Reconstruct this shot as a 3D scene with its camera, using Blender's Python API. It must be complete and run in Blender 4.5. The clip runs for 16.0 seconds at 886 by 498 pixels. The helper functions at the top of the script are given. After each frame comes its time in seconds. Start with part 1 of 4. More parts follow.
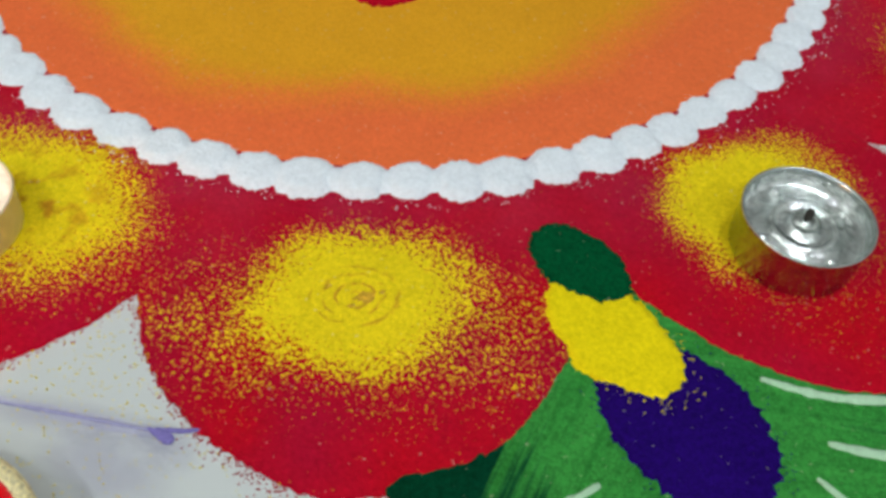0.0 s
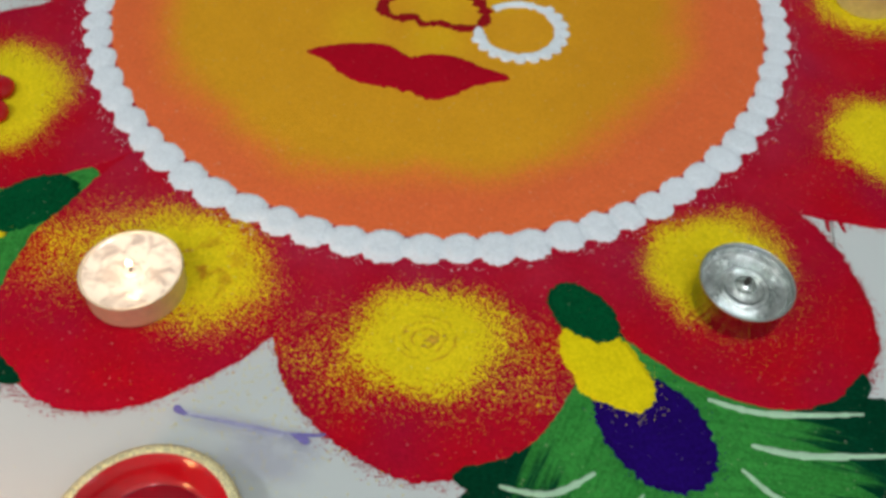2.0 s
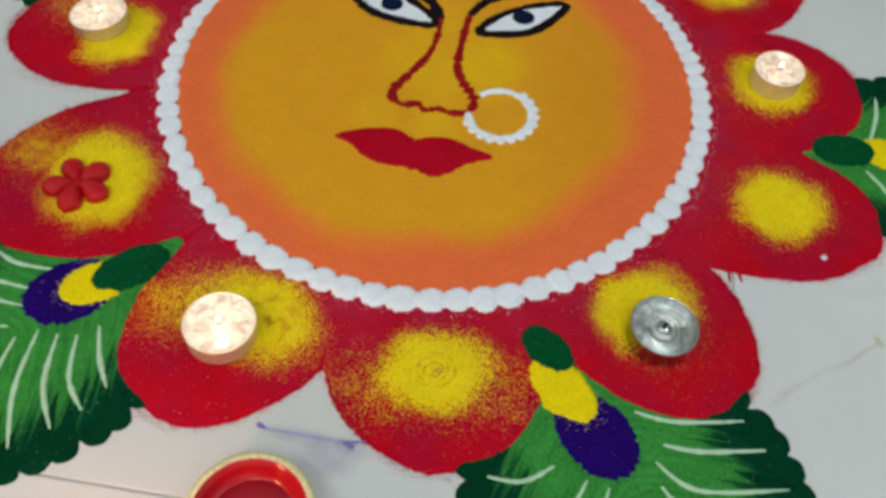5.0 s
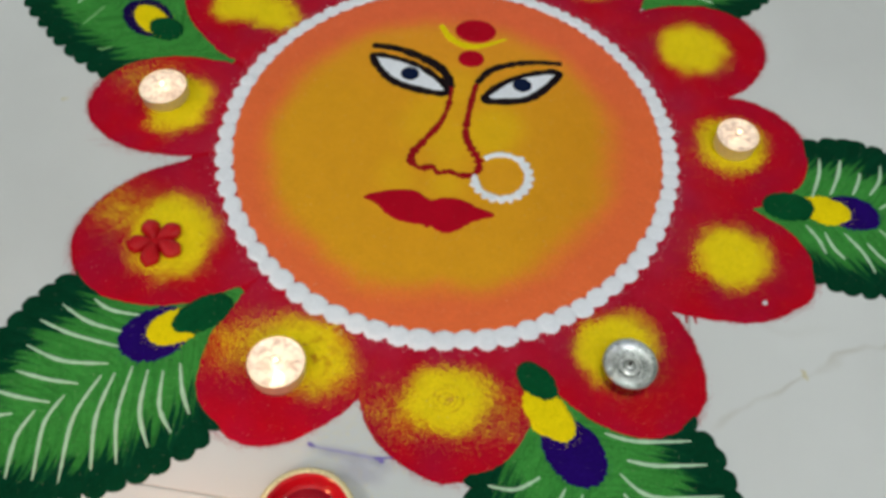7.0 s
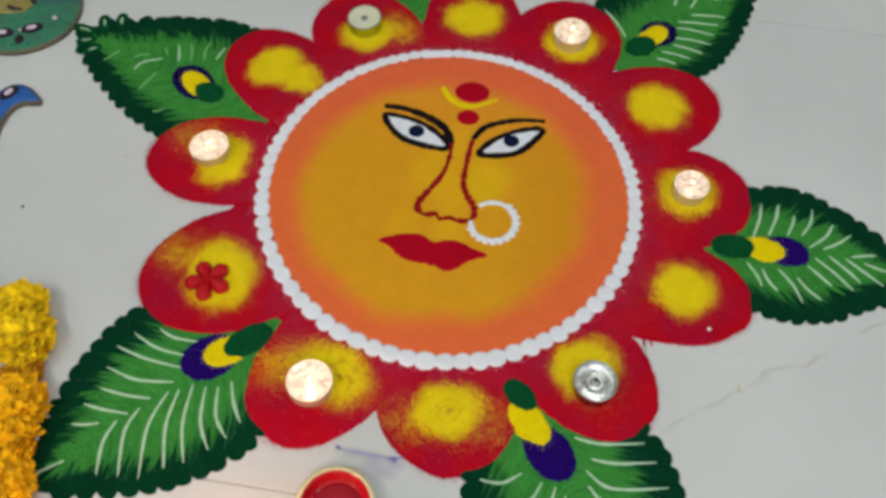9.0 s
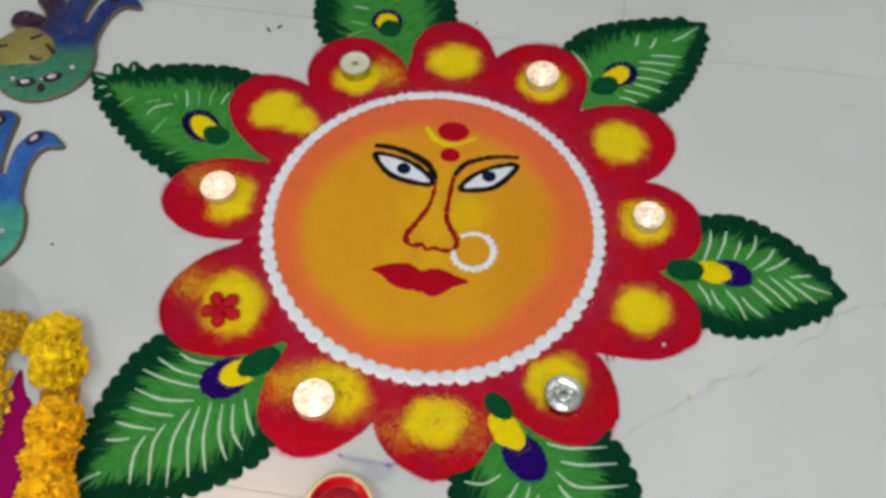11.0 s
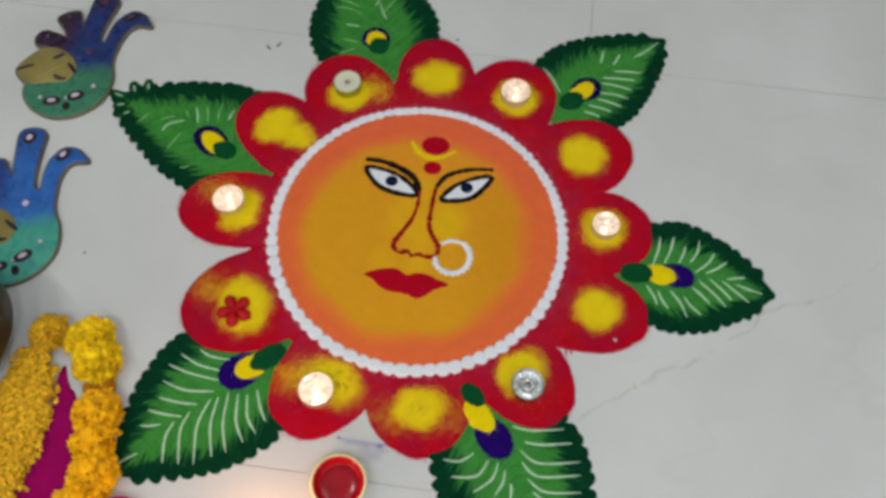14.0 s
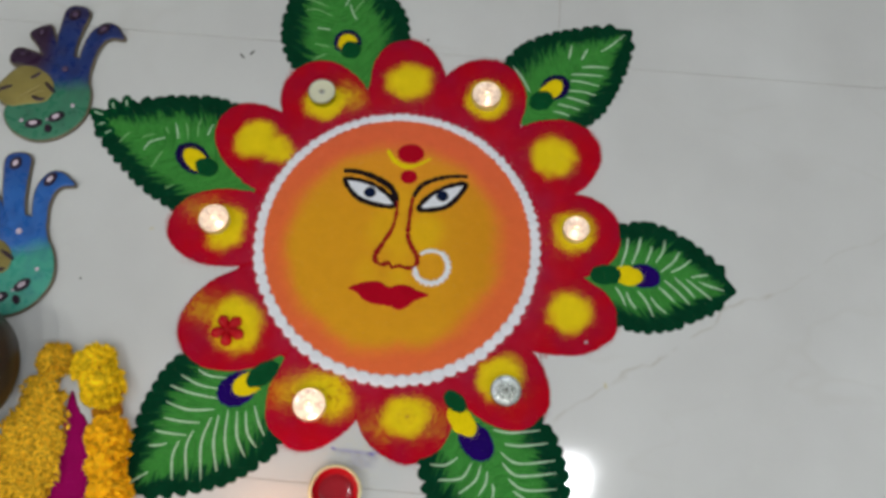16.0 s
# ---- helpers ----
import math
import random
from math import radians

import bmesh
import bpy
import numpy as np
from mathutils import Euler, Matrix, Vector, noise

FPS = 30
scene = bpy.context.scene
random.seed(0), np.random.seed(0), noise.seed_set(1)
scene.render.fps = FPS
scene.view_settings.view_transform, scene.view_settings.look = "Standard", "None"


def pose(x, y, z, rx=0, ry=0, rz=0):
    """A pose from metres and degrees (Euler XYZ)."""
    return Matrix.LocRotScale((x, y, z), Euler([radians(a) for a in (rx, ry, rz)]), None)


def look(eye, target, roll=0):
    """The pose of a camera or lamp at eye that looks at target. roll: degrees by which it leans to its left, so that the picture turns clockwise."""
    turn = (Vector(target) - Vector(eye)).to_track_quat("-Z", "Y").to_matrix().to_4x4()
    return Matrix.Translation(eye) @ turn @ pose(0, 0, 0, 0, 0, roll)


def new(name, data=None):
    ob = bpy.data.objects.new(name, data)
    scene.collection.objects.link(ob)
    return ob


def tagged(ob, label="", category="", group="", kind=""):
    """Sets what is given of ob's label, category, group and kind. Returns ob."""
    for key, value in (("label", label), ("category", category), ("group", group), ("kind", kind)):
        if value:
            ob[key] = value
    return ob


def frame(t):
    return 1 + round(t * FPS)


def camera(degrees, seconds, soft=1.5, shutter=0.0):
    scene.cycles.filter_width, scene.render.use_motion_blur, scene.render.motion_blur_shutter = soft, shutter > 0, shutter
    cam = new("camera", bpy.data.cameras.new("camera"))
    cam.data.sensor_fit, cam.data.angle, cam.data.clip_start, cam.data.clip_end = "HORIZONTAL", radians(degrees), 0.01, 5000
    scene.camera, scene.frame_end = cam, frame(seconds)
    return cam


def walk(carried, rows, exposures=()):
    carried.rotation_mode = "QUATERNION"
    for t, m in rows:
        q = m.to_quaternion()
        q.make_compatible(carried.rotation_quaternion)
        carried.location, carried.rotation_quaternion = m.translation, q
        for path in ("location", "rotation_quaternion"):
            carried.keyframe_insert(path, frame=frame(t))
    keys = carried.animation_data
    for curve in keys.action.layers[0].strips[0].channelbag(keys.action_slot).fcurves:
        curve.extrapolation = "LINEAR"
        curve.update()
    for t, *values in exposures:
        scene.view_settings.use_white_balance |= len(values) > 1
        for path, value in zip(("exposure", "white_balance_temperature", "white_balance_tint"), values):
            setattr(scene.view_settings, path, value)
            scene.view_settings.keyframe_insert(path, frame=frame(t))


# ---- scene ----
cam = camera(54.0, 16.0, 3.5)
PATH = [
    (0.0, (0.0757, -0.3674, 0.1900), (0.0550, -0.2037, 0.0000), 2.82),
    (0.5, (0.0764, -0.3760, 0.2083), (0.0534, -0.2008, 0.0000), 2.80),
    (1.0, (0.0734, -0.3807, 0.2344), (0.0465, -0.1930, 0.0000), 2.17),
    (1.5, (0.0697, -0.3924, 0.2637), (0.0397, -0.1840, 0.0000), 2.04),
    (2.0, (0.0655, -0.4071, 0.2876), (0.0333, -0.1800, 0.0000), 2.25),
    (2.5, (0.0634, -0.4222, 0.3188), (0.0278, -0.1758, 0.0000), 2.16),
    (3.0, (0.0611, -0.4336, 0.3473), (0.0238, -0.1685, 0.0000), 2.40),
    (5.5, (0.0605, -0.4518, 0.4546), (0.0259, -0.1325, 0.0000), 3.03),
    (6.0, (0.0633, -0.4569, 0.5003), (0.0246, -0.1200, 0.0000), 2.72),
    (6.5, (0.0662, -0.4617, 0.5305), (0.0237, -0.1148, 0.0000), 2.48),
    (7.0, (0.0610, -0.4664, 0.5511), (0.0128, -0.1049, 0.0000), 1.88),
    (7.5, (0.0574, -0.4710, 0.5662), (0.0068, -0.1033, 0.0000), 1.67),
    (8.0, (0.0626, -0.4847, 0.6155), (0.0055, -0.0884, 0.0000), 1.35),
    (8.5, (0.0680, -0.4958, 0.6564), (0.0061, -0.0720, 0.0000), 1.11),
    (9.0, (0.0730, -0.5059, 0.6905), (0.0055, -0.0669, 0.0000), 0.61),
    (11.5, (0.0826, -0.5328, 0.8226), (0.0186, -0.0204, 0.0000), 0.94),
    (12.0, (0.0880, -0.5362, 0.8474), (0.0228, -0.0130, 0.0000), 0.95),
    (12.5, (0.0935, -0.5397, 0.8747), (0.0275, -0.0115, 0.0000), 0.95),
    (13.0, (0.0981, -0.5421, 0.9056), (0.0295, -0.0173, 0.0000), 0.76),
    (13.5, (0.0972, -0.5350, 0.9291), (0.0308, -0.0250, 0.0000), 0.76),
    (14.0, (0.0948, -0.5244, 0.9599), (0.0349, -0.0192, 0.0000), 1.08),
    (14.5, (0.0931, -0.5034, 0.9909), (0.0405, -0.0117, 0.0000), 1.29),
    (15.0, (0.0974, -0.4786, 1.0254), (0.0524, -0.0034, 0.0000), 1.20),
    (15.5, (0.0995, -0.4464, 1.0466), (0.0617, -0.0116, 0.0000), 0.90),
    (16.0, (0.0946, -0.4109, 1.0721), (0.0610, -0.0026, 0.0000), 0.48),
]
walk(cam, [(t, look(eye, target, roll)) for t, eye, target, roll in PATH],
     [(0.0, -0.08, 6050, 4), (1.5, -0.25, 6050, 4), (3.0, -0.29, 6050, 5), (5.5, -0.22, 6200, 6), (8.5, -0.21, 6400, 9), (12.5, -0.09, 6390, 11), (14.0, -0.25, 6390, 12), (16.0, -0.31, 6380, 12)])

# ---- world and lamps ----
world = bpy.data.worlds.new("room_dark")
scene.world = world
world.use_nodes = True
world.node_tree.nodes["Background"].inputs[0].default_value = (0.8, 0.85, 0.9, 1)
world.node_tree.nodes["Background"].inputs[1].default_value = 0.02
scene.view_settings.exposure = 0.0

CEIL = 2.7
# the first shows in the floor's polish; the other five are added fill
LAMPS = [(0.60, 0.04), (0.63, -1.5), (-1.1, -1.5), (-1.9, -0.9), (2.0, -1.4), (-0.2, -2.2)]


def lamp(x, y, watts, colour):
    data = bpy.data.lights.new("downlight", "AREA")
    data.shape, data.size, data.size_y = "RECTANGLE", 0.050, 0.10
    data.energy, data.color = watts, colour
    ob = new("downlight_lamp", data)
    ob.matrix_world = pose(x, y, CEIL - 0.03)
    return ob


# the added western lamps are warmer, to tint that side of the floor
for x, y in LAMPS:
    lamp(x, y, 11.0, (1.0, 0.995, 0.92) if x < 0 else (0.965, 0.988, 1.0))

# ---- materials ----


class Net:
    """A short way to wire shader nodes."""

    def __init__(self, name):
        self.m = bpy.data.materials.new(name)
        self.m.use_nodes = True
        self.t = self.m.node_tree
        self.b = self.t.nodes["Principled BSDF"]

    def put(self, value, socket):
        if hasattr(value, "is_output"):
            self.t.links.new(value, socket)
        elif isinstance(value, (tuple, list)) and len(value) == 3 and socket.type == "RGBA":
            socket.default_value = (*value, 1)
        else:
            socket.default_value = value

    def pos(self):
        return self.t.nodes.new("ShaderNodeNewGeometry").outputs["Position"]

    def uv(self, name):
        n = self.t.nodes.new("ShaderNodeUVMap")
        n.uv_map = name
        return n.outputs[0]

    def attr(self, name):
        n = self.t.nodes.new("ShaderNodeAttribute")
        n.attribute_name = name
        return n.outputs["Fac"]

    def rnd(self):
        return self.t.nodes.new("ShaderNodeObjectInfo").outputs["Random"]

    def math(self, op, a, b=0.0, clamp=False):
        n = self.t.nodes.new("ShaderNodeMath")
        n.operation, n.use_clamp = op, clamp
        self.put(a, n.inputs[0])
        self.put(b, n.inputs[1])
        return n.outputs[0]

    def vec(self, op, a, b=(0, 0, 0)):
        n = self.t.nodes.new("ShaderNodeVectorMath")
        n.operation = op
        self.put(a, n.inputs[0])
        self.put(b, n.inputs[1])
        return n.outputs["Value"] if op in ("LENGTH", "DISTANCE", "DOT_PRODUCT") else n.outputs[0]

    def split(self, v):
        n = self.t.nodes.new("ShaderNodeSeparateXYZ")
        self.put(v, n.inputs[0])
        return n.outputs

    def noise(self, v, scale, detail=2.0, rough=0.5, warp=0.0):
        n = self.t.nodes.new("ShaderNodeTexNoise")
        self.put(v, n.inputs["Vector"])
        n.inputs["Scale"].default_value, n.inputs["Detail"].default_value = scale, detail
        n.inputs["Roughness"].default_value, n.inputs["Distortion"].default_value = rough, warp
        return n.outputs["Fac"]

    def span(self, v, a, b, c=0.0, d=1.0, smooth=False):
        n = self.t.nodes.new("ShaderNodeMapRange")
        n.interpolation_type = "SMOOTHSTEP" if smooth else "LINEAR"
        self.put(v, n.inputs[0])
        for i, q in enumerate((a, b, c, d)):
            self.put(q, n.inputs[i + 1])
        return n.outputs[0]

    def mix(self, f, a, b):
        n = self.t.nodes.new("ShaderNodeMix")
        n.data_type = "RGBA"
        self.put(f, n.inputs[0])
        self.put(a, n.inputs[6])
        self.put(b, n.inputs[7])
        return n.outputs[2]

    def bump(self, h, strength, dist):
        n = self.t.nodes.new("ShaderNodeBump")
        n.inputs["Strength"].default_value, n.inputs["Distance"].default_value = strength, dist
        self.put(h, n.inputs["Height"])
        self.put(n.outputs[0], self.b.inputs["Normal"])

    def end(self, colour, rough=0.9, metal=0.0, spec=0.2):
        self.put(colour, self.b.inputs["Base Color"])
        self.put(rough, self.b.inputs["Roughness"])
        self.put(metal, self.b.inputs["Metallic"])
        self.b.inputs["Specular IOR Level"].default_value = spec
        return self.m


def grained(n, colour, amount=0.3, dust=0.0):
    """Coloured powder: fine grains, soft blotches, a few pale specks."""
    p = n.pos()
    g = n.noise(p, 1500, 2)
    big = n.noise(p, 55, 3)
    k = n.math("ADD", n.math("MULTIPLY", n.math("SUBTRACT", g, 0.5), amount * 2.2), n.math("MULTIPLY", n.math("SUBTRACT", big, 0.5), amount * 0.9))
    k = n.math("ADD", k, n.math("MULTIPLY", n.math("SUBTRACT", n.noise(n.vec("ADD", p, (0.3, 0.9, 0.2)), 640, 1), 0.5), amount * 1.6))
    v = n.t.nodes.new("ShaderNodeHueSaturation")
    n.put(colour, v.inputs["Color"])
    n.put(n.math("ADD", 1.0, k), v.inputs["Value"])
    out = v.outputs[0]
    if dust:
        speck = n.span(n.noise(n.vec("ADD", p, (3.1, 1.7, 0.4)), 620, 1), 0.735, 0.76)
        out = n.mix(n.math("MULTIPLY", speck, dust), out, (0.85, 0.72, 0.55))
    n.bump(n.math("ADD", g, n.math("MULTIPLY", n.noise(p, 520, 2), 0.8)), 0.6, 0.0008)
    return out


def powder(name, colour, amount=0.3, dust=0.0):
    n = Net(name)
    return n.end(grained(n, colour, amount, dust), 0.95, 0, 0.02)


RED = (0.46, 0.003, 0.013)
YEL = (0.81, 0.61, 0.008)


def petal_powder():
    n = Net("red_and_yellow_powder")
    p = n.pos()
    spread = n.attr("spread")
    wave = n.math("MULTIPLY", n.math("SUBTRACT", n.noise(p, 46, 3), 0.5), 0.62)

    def heap(layer, width):
        r = n.math("ADD", n.vec("LENGTH", n.uv(layer)), wave)
        return n.math("ADD", n.math("DIVIDE", n.math("SUBTRACT", 1.0, r), n.math("MULTIPLY", width, 2.0)), 0.5)

    # a main heap of yellow and a second one that is only sprinkled where its cover is low
    t = n.math("MAXIMUM", heap("patch", spread), n.math("SUBTRACT", n.math("MULTIPLY", n.math("MULTIPLY", n.math("SUBTRACT", heap("wing", 0.75), 0.0, True), n.span(n.noise(n.vec("ADD", p, (4, 4, 4)), 120, 3), 0.3, 0.65, 0.75, 1.1)), n.attr("cover")), 0.09))
    grain = n.span(n.noise(n.vec("ADD", p, (5.0, 2.0, 1.0)), 1050, 2, 0.6), 0.3, 0.7)
    mask = n.math("ADD", n.math("MULTIPLY", n.math("SUBTRACT", t, grain), 7.5), 0.5, True)
    stray = n.span(n.noise(n.vec("ADD", p, (1.0, 7.0, 1.0)), 700, 1), 0.74, 0.76)
    mask = n.math("MAXIMUM", mask, n.math("MULTIPLY", stray, n.math("MULTIPLY", spread, 0.8, True)))
    tone = n.mix(n.span(n.noise(p, 22, 3), 0.35, 0.7), RED, (0.36, 0.005, 0.03))
    # pale dust from the bead ring lies over the inner end of the petals
    ring = n.span(n.vec("LENGTH", n.vec("MULTIPLY", p, (1, 1, 0))), 0.235, 0.195)
    tone = n.mix(n.math("MULTIPLY", ring, n.span(n.noise(p, 30, 4), 0.35, 0.8, 0.05, 0.5)), tone, (0.42, 0.035, 0.085))
    dull = n.mix(n.span(t, 0.05, 0.5), (0.58, 0.28, 0.012), YEL)
    c = n.mix(mask, tone, dull)
    swirl = n.math("MULTIPLY", n.span(n.noise(n.vec("MULTIPLY", p, (1, 1, 0)), 130, 2), 0.52, 0.64), n.math("MULTIPLY", mask, n.span(n.vec("LENGTH", n.uv("patch")), 1.2, 0.2, 0.0, 0.75)))
    c = n.mix(n.math("MULTIPLY", swirl, n.span(spread, 0.44, 0.47)), c, (0.50, 0.16, 0.015))
    # a thumb print pressed into one of the yellow patches
    d = n.vec("LENGTH", n.vec("MULTIPLY", n.vec("SUBTRACT", p, (0.0345, -0.2265, 0)), (1, 1.2, 0)))
    d2 = n.math("ADD", d, n.math("MULTIPLY", n.noise(p, 160, 2), 0.006))
    whorl = n.span(n.math("SINE", n.math("MULTIPLY", d2, 1750.0)), 0.35, 0.95)
    whorl = n.math("MULTIPLY", whorl, n.math("MULTIPLY", n.span(d, 0.016, 0.010), n.span(n.noise(n.vec("ADD", p, (2, 2, 2)), 210, 2), 0.42, 0.58)))
    c = n.mix(n.math("MULTIPLY", whorl, 0.8), c, (0.50, 0.20, 0.02))
    return n.end(grained(n, c, 0.28, 0.25), 0.95, 0, 0.02)


def disc_powder():
    n = Net("ochre_and_orange_powder")
    p = n.pos()
    r = n.vec("LENGTH", n.vec("MULTIPLY", n.vec("SUBTRACT", p, (-0.006, -0.004, 0)), (1, 1, 0)))
    soft = n.math("MULTIPLY", n.math("SUBTRACT", n.noise(p, 14, 3), 0.5), 0.034)
    fine = n.math("MULTIPLY", n.math("SUBTRACT", n.noise(p, 900, 2), 0.5), 0.02)
    reach = n.math("ADD", r, n.math("ADD", soft, fine))
    x, y, _ = n.split(p)
    up = n.span(y, 0.02, 0.15, 0, 1, True)
    inner = n.mix(n.span(x, 0.045, 0.115, 0, 0.7, True), (0.72, 0.335, 0.015), (0.65, 0.268, 0.014))
    inner = n.mix(n.math("MULTIPLY", up, 0.75), inner, (0.78, 0.29, 0.025))
    # brighter yellow rubbed in on both sides of the drawn line and under it
    for cx, cy, size, share in ((0.034, 0.016, 0.034, 0.7), (-0.022, 0.018, 0.034, 0.4), (0.004, -0.012, 0.030, 0.4), (0.002, 0.060, 0.030, 0.35), (0.008, -0.044, 0.026, 0.5), (-0.034, -0.046, 0.024, 0.3)):
        d = n.vec("LENGTH", n.vec("MULTIPLY", n.vec("SUBTRACT", p, (cx, cy, 0)), (1, 0.75, 0)))
        inner = n.mix(n.math("MULTIPLY", n.span(n.math("ADD", d, soft), size, size * 0.2, 0, 1, True), share), inner, (0.79, 0.490, 0.008))
    edge = n.mix(up, (0.79, 0.155, 0.046), (0.82, 0.150, 0.056))
    middle = n.mix(up, (0.78, 0.215, 0.030), (0.80, 0.200, 0.040))
    c = n.mix(n.span(reach, 0.126, 0.148, 0, 1, True), inner, middle)
    c = n.mix(n.span(reach, 0.136, 0.158, 0, 1, True), c, edge)
    return n.end(grained(n, c, 0.16, 0.25), 0.95, 0, 0.02)


def leaf_powder():
    n = Net("green_streaked_powder")
    p = n.pos()
    x, y, _ = n.split(n.uv("blade"))
    long = n.t.nodes.new("ShaderNodeCombineXYZ")
    n.put(n.math("MULTIPLY", x, 62.0), long.inputs[0])
    n.put(n.math("MULTIPLY", y, 2.0), long.inputs[1])
    n.put(n.math("MULTIPLY", n.attr("seed"), 9.0), long.inputs[2])
    streak = n.noise(long.outputs[0], 1.0, 3, 0.6)
    e = n.math("ADD", n.math("ABSOLUTE", y), n.math("MULTIPLY", n.math("SUBTRACT", streak, 0.5), 1.25))
    e = n.math("ADD", e, n.span(x, 0.52, 1.0, 0.0, 0.55))
    dark = n.span(e, 0.52, 0.80, 0, 1, True)
    mid = n.mix(n.span(streak, 0.3, 0.7), (0.031, 0.185, 0.030), (0.061, 0.298, 0.052))
    c = n.mix(dark, mid, (0.003, 0.044, 0.019))
    return n.end(grained(n, c, 0.50, 0.22), 0.95, 0, 0.02)


def marble():
    n = Net("polished_marble_tile")
    p = n.pos()
    v1 = n.noise(n.vec("MULTIPLY", p, (1.0, 1.6, 1)), 2.0, 3, 0.5, 0.6)
    line = n.span(n.math("ABSOLUTE", n.math("SUBTRACT", v1, 0.5)), 0.0, 0.014, 1, 0)
    line = n.math("MULTIPLY", line, n.span(n.noise(p, 5, 2), 0.45, 0.62))
    cloud = n.noise(p, 4.5, 4)
    c = n.mix(n.span(cloud, 0.3, 0.7), (0.588, 0.600, 0.594), (0.662, 0.680, 0.676))
    c = n.mix(n.math("MULTIPLY", line, 0.09), c, (0.40, 0.37, 0.30))
    x, y, _ = n.split(p)
    run = n.math("SUBTRACT", y, n.math("ADD", n.math("MULTIPLY", x, 0.66), -0.349))
    run = n.math("ADD", run, n.math("MULTIPLY", n.math("SUBTRACT", n.noise(p, 11, 3), 0.5), 0.07))
    vein = n.math("MULTIPLY", n.span(n.math("ABSOLUTE", run), 0.0, 0.0035, 1, 0), n.math("MULTIPLY", n.span(n.noise(p, 28, 2), 0.4, 0.62), n.math("MULTIPLY", n.span(x, 0.19, 0.24), n.span(x, 0.75, 0.5))))
    c = n.mix(n.math("MULTIPLY", vein, 0.42), c, (0.40, 0.37, 0.30))
    dirt = n.span(n.noise(p, 240, 2), 0.73, 0.78)
    c = n.mix(n.math("MULTIPLY", dirt, 0.25), c, (0.3, 0.28, 0.25))
    return n.end(c, n.span(n.noise(p, 9, 3), 0.3, 0.7, 0.05, 0.10), 0, 0.5)


def plain(name, colour, rough=0.6, metal=0.0, spec=0.5, amount=0.12, scale=60.0, bump=0.0):
    n = Net(name)
    p = n.pos()
    g = n.noise(p, scale, 4)
    v = n.t.nodes.new("ShaderNodeHueSaturation")
    n.put(colour, v.inputs["Color"])
    n.put(n.span(g, 0.25, 0.75, 1 - amount, 1 + amount), v.inputs["Value"])
    if bump:
        n.bump(g, bump, 0.001)
    return n.end(v.outputs[0], n.span(g, 0.3, 0.7, rough * 0.85, min(1.0, rough * 1.15)), metal, spec)


M_PETAL, M_DISC, M_LEAF, M_FLOOR = petal_powder(), disc_powder(), leaf_powder(), marble()
M_RED = powder("crimson_powder", (0.42, 0.003, 0.016), 0.25, 0.12)
M_MAROON = powder("maroon_powder", (0.30, 0.008, 0.012), 0.2)
M_WHITE = powder("white_powder", (0.80, 0.83, 0.89), 0.14)
M_BLACK = powder("black_powder", (0.012, 0.008, 0.010), 0.3)
M_NAVY = powder("blue_black_powder", (0.006, 0.012, 0.04), 0.3)
M_DULL = powder("dull_orange_powder", (0.58, 0.33, 0.03), 0.7, 0.4)
M_YELLOW = powder("yellow_powder", (0.82, 0.64, 0.003), 0.22, 0.0)
M_PURPLE = powder("violet_powder", (0.016, 0.003, 0.118), 0.5, 0.25)
M_DARKVIOLET = powder("blue_violet_powder", (0.010, 0.004, 0.060), 0.3)
M_BOTTLE = powder("bottle_green_powder", (0.004, 0.070, 0.022), 0.5, 0.2)
M_EDGELEAF = powder("dark_green_powder", (0.0026, 0.040, 0.017), 0.5, 0.12)
M_VEIN = powder("pale_green_powder", (0.46, 0.66, 0.46), 0.2)
M_VEIN_SOFT = powder("light_green_powder", (0.20, 0.44, 0.17), 0.25)
M_MAGENTA = powder("magenta_powder", (0.34, 0.004, 0.11), 0.3, 0.1)
M_FOIL = plain("aluminium_foil", (0.50, 0.53, 0.51), 0.20, 1.0, 0.5, 0.12, 260, 0.5)
# same foil with the clay lamp's warm light put into its colour
M_LITFOIL = plain("foil_tinted_by_flame_light", (0.86, 0.74, 0.56), 0.38, 0.45, 0.5, 0.12, 260, 0.4)
M_WAX = plain("pale_candle_wax", (0.68, 0.68, 0.50), 0.35, 0, 0.5, 0.05)
M_FOILBASE = plain("crinkled_foil", (0.80, 0.83, 0.82), 0.12, 1.0, 0.5, 0.35, 300, 1.0)


# the warm shine in the cups is put into the wax's cream and pink
def melted_wax():
    n = Net("melted_wax_with_warm_shine")
    p = n.pos()
    m = n.span(n.noise(p, 150, 2, 0.5, 0.8), 0.40, 0.66)
    c = n.mix(m, (0.97, 0.86, 0.74), (0.92, 0.74, 0.62))
    n.bump(n.noise(p, 150, 3), 0.6, 0.001)
    return n.end(c, 0.16, n.math("MULTIPLY", m, 0.40), 0.7)


M_WARMWAX = melted_wax()
M_PALEWICK = plain("waxed_wick", (0.42, 0.32, 0.24), 0.7)
M_WICK = plain("charred_wick", (0.03, 0.025, 0.02), 0.9)
M_GEM = plain("red_acrylic", (0.48, 0.002, 0.008), 0.035, 0, 0.45, 0.05)
M_ENAMEL = plain("red_glazed_clay", (0.46, 0.004, 0.010), 0.12, 0, 0.5, 0.08)
M_GLITTER = plain("gold_glitter", (0.84, 0.73, 0.40), 0.45, 0.15, 0.5, 0.45, 900, 0.8)
M_PINKCLAY = plain("pink_painted_clay", (0.50, 0.03, 0.14), 0.35, 0, 0.5, 0.15)
M_REDWAX = plain("red_wax", (0.30, 0.005, 0.015), 0.18, 0, 0.5, 0.08)
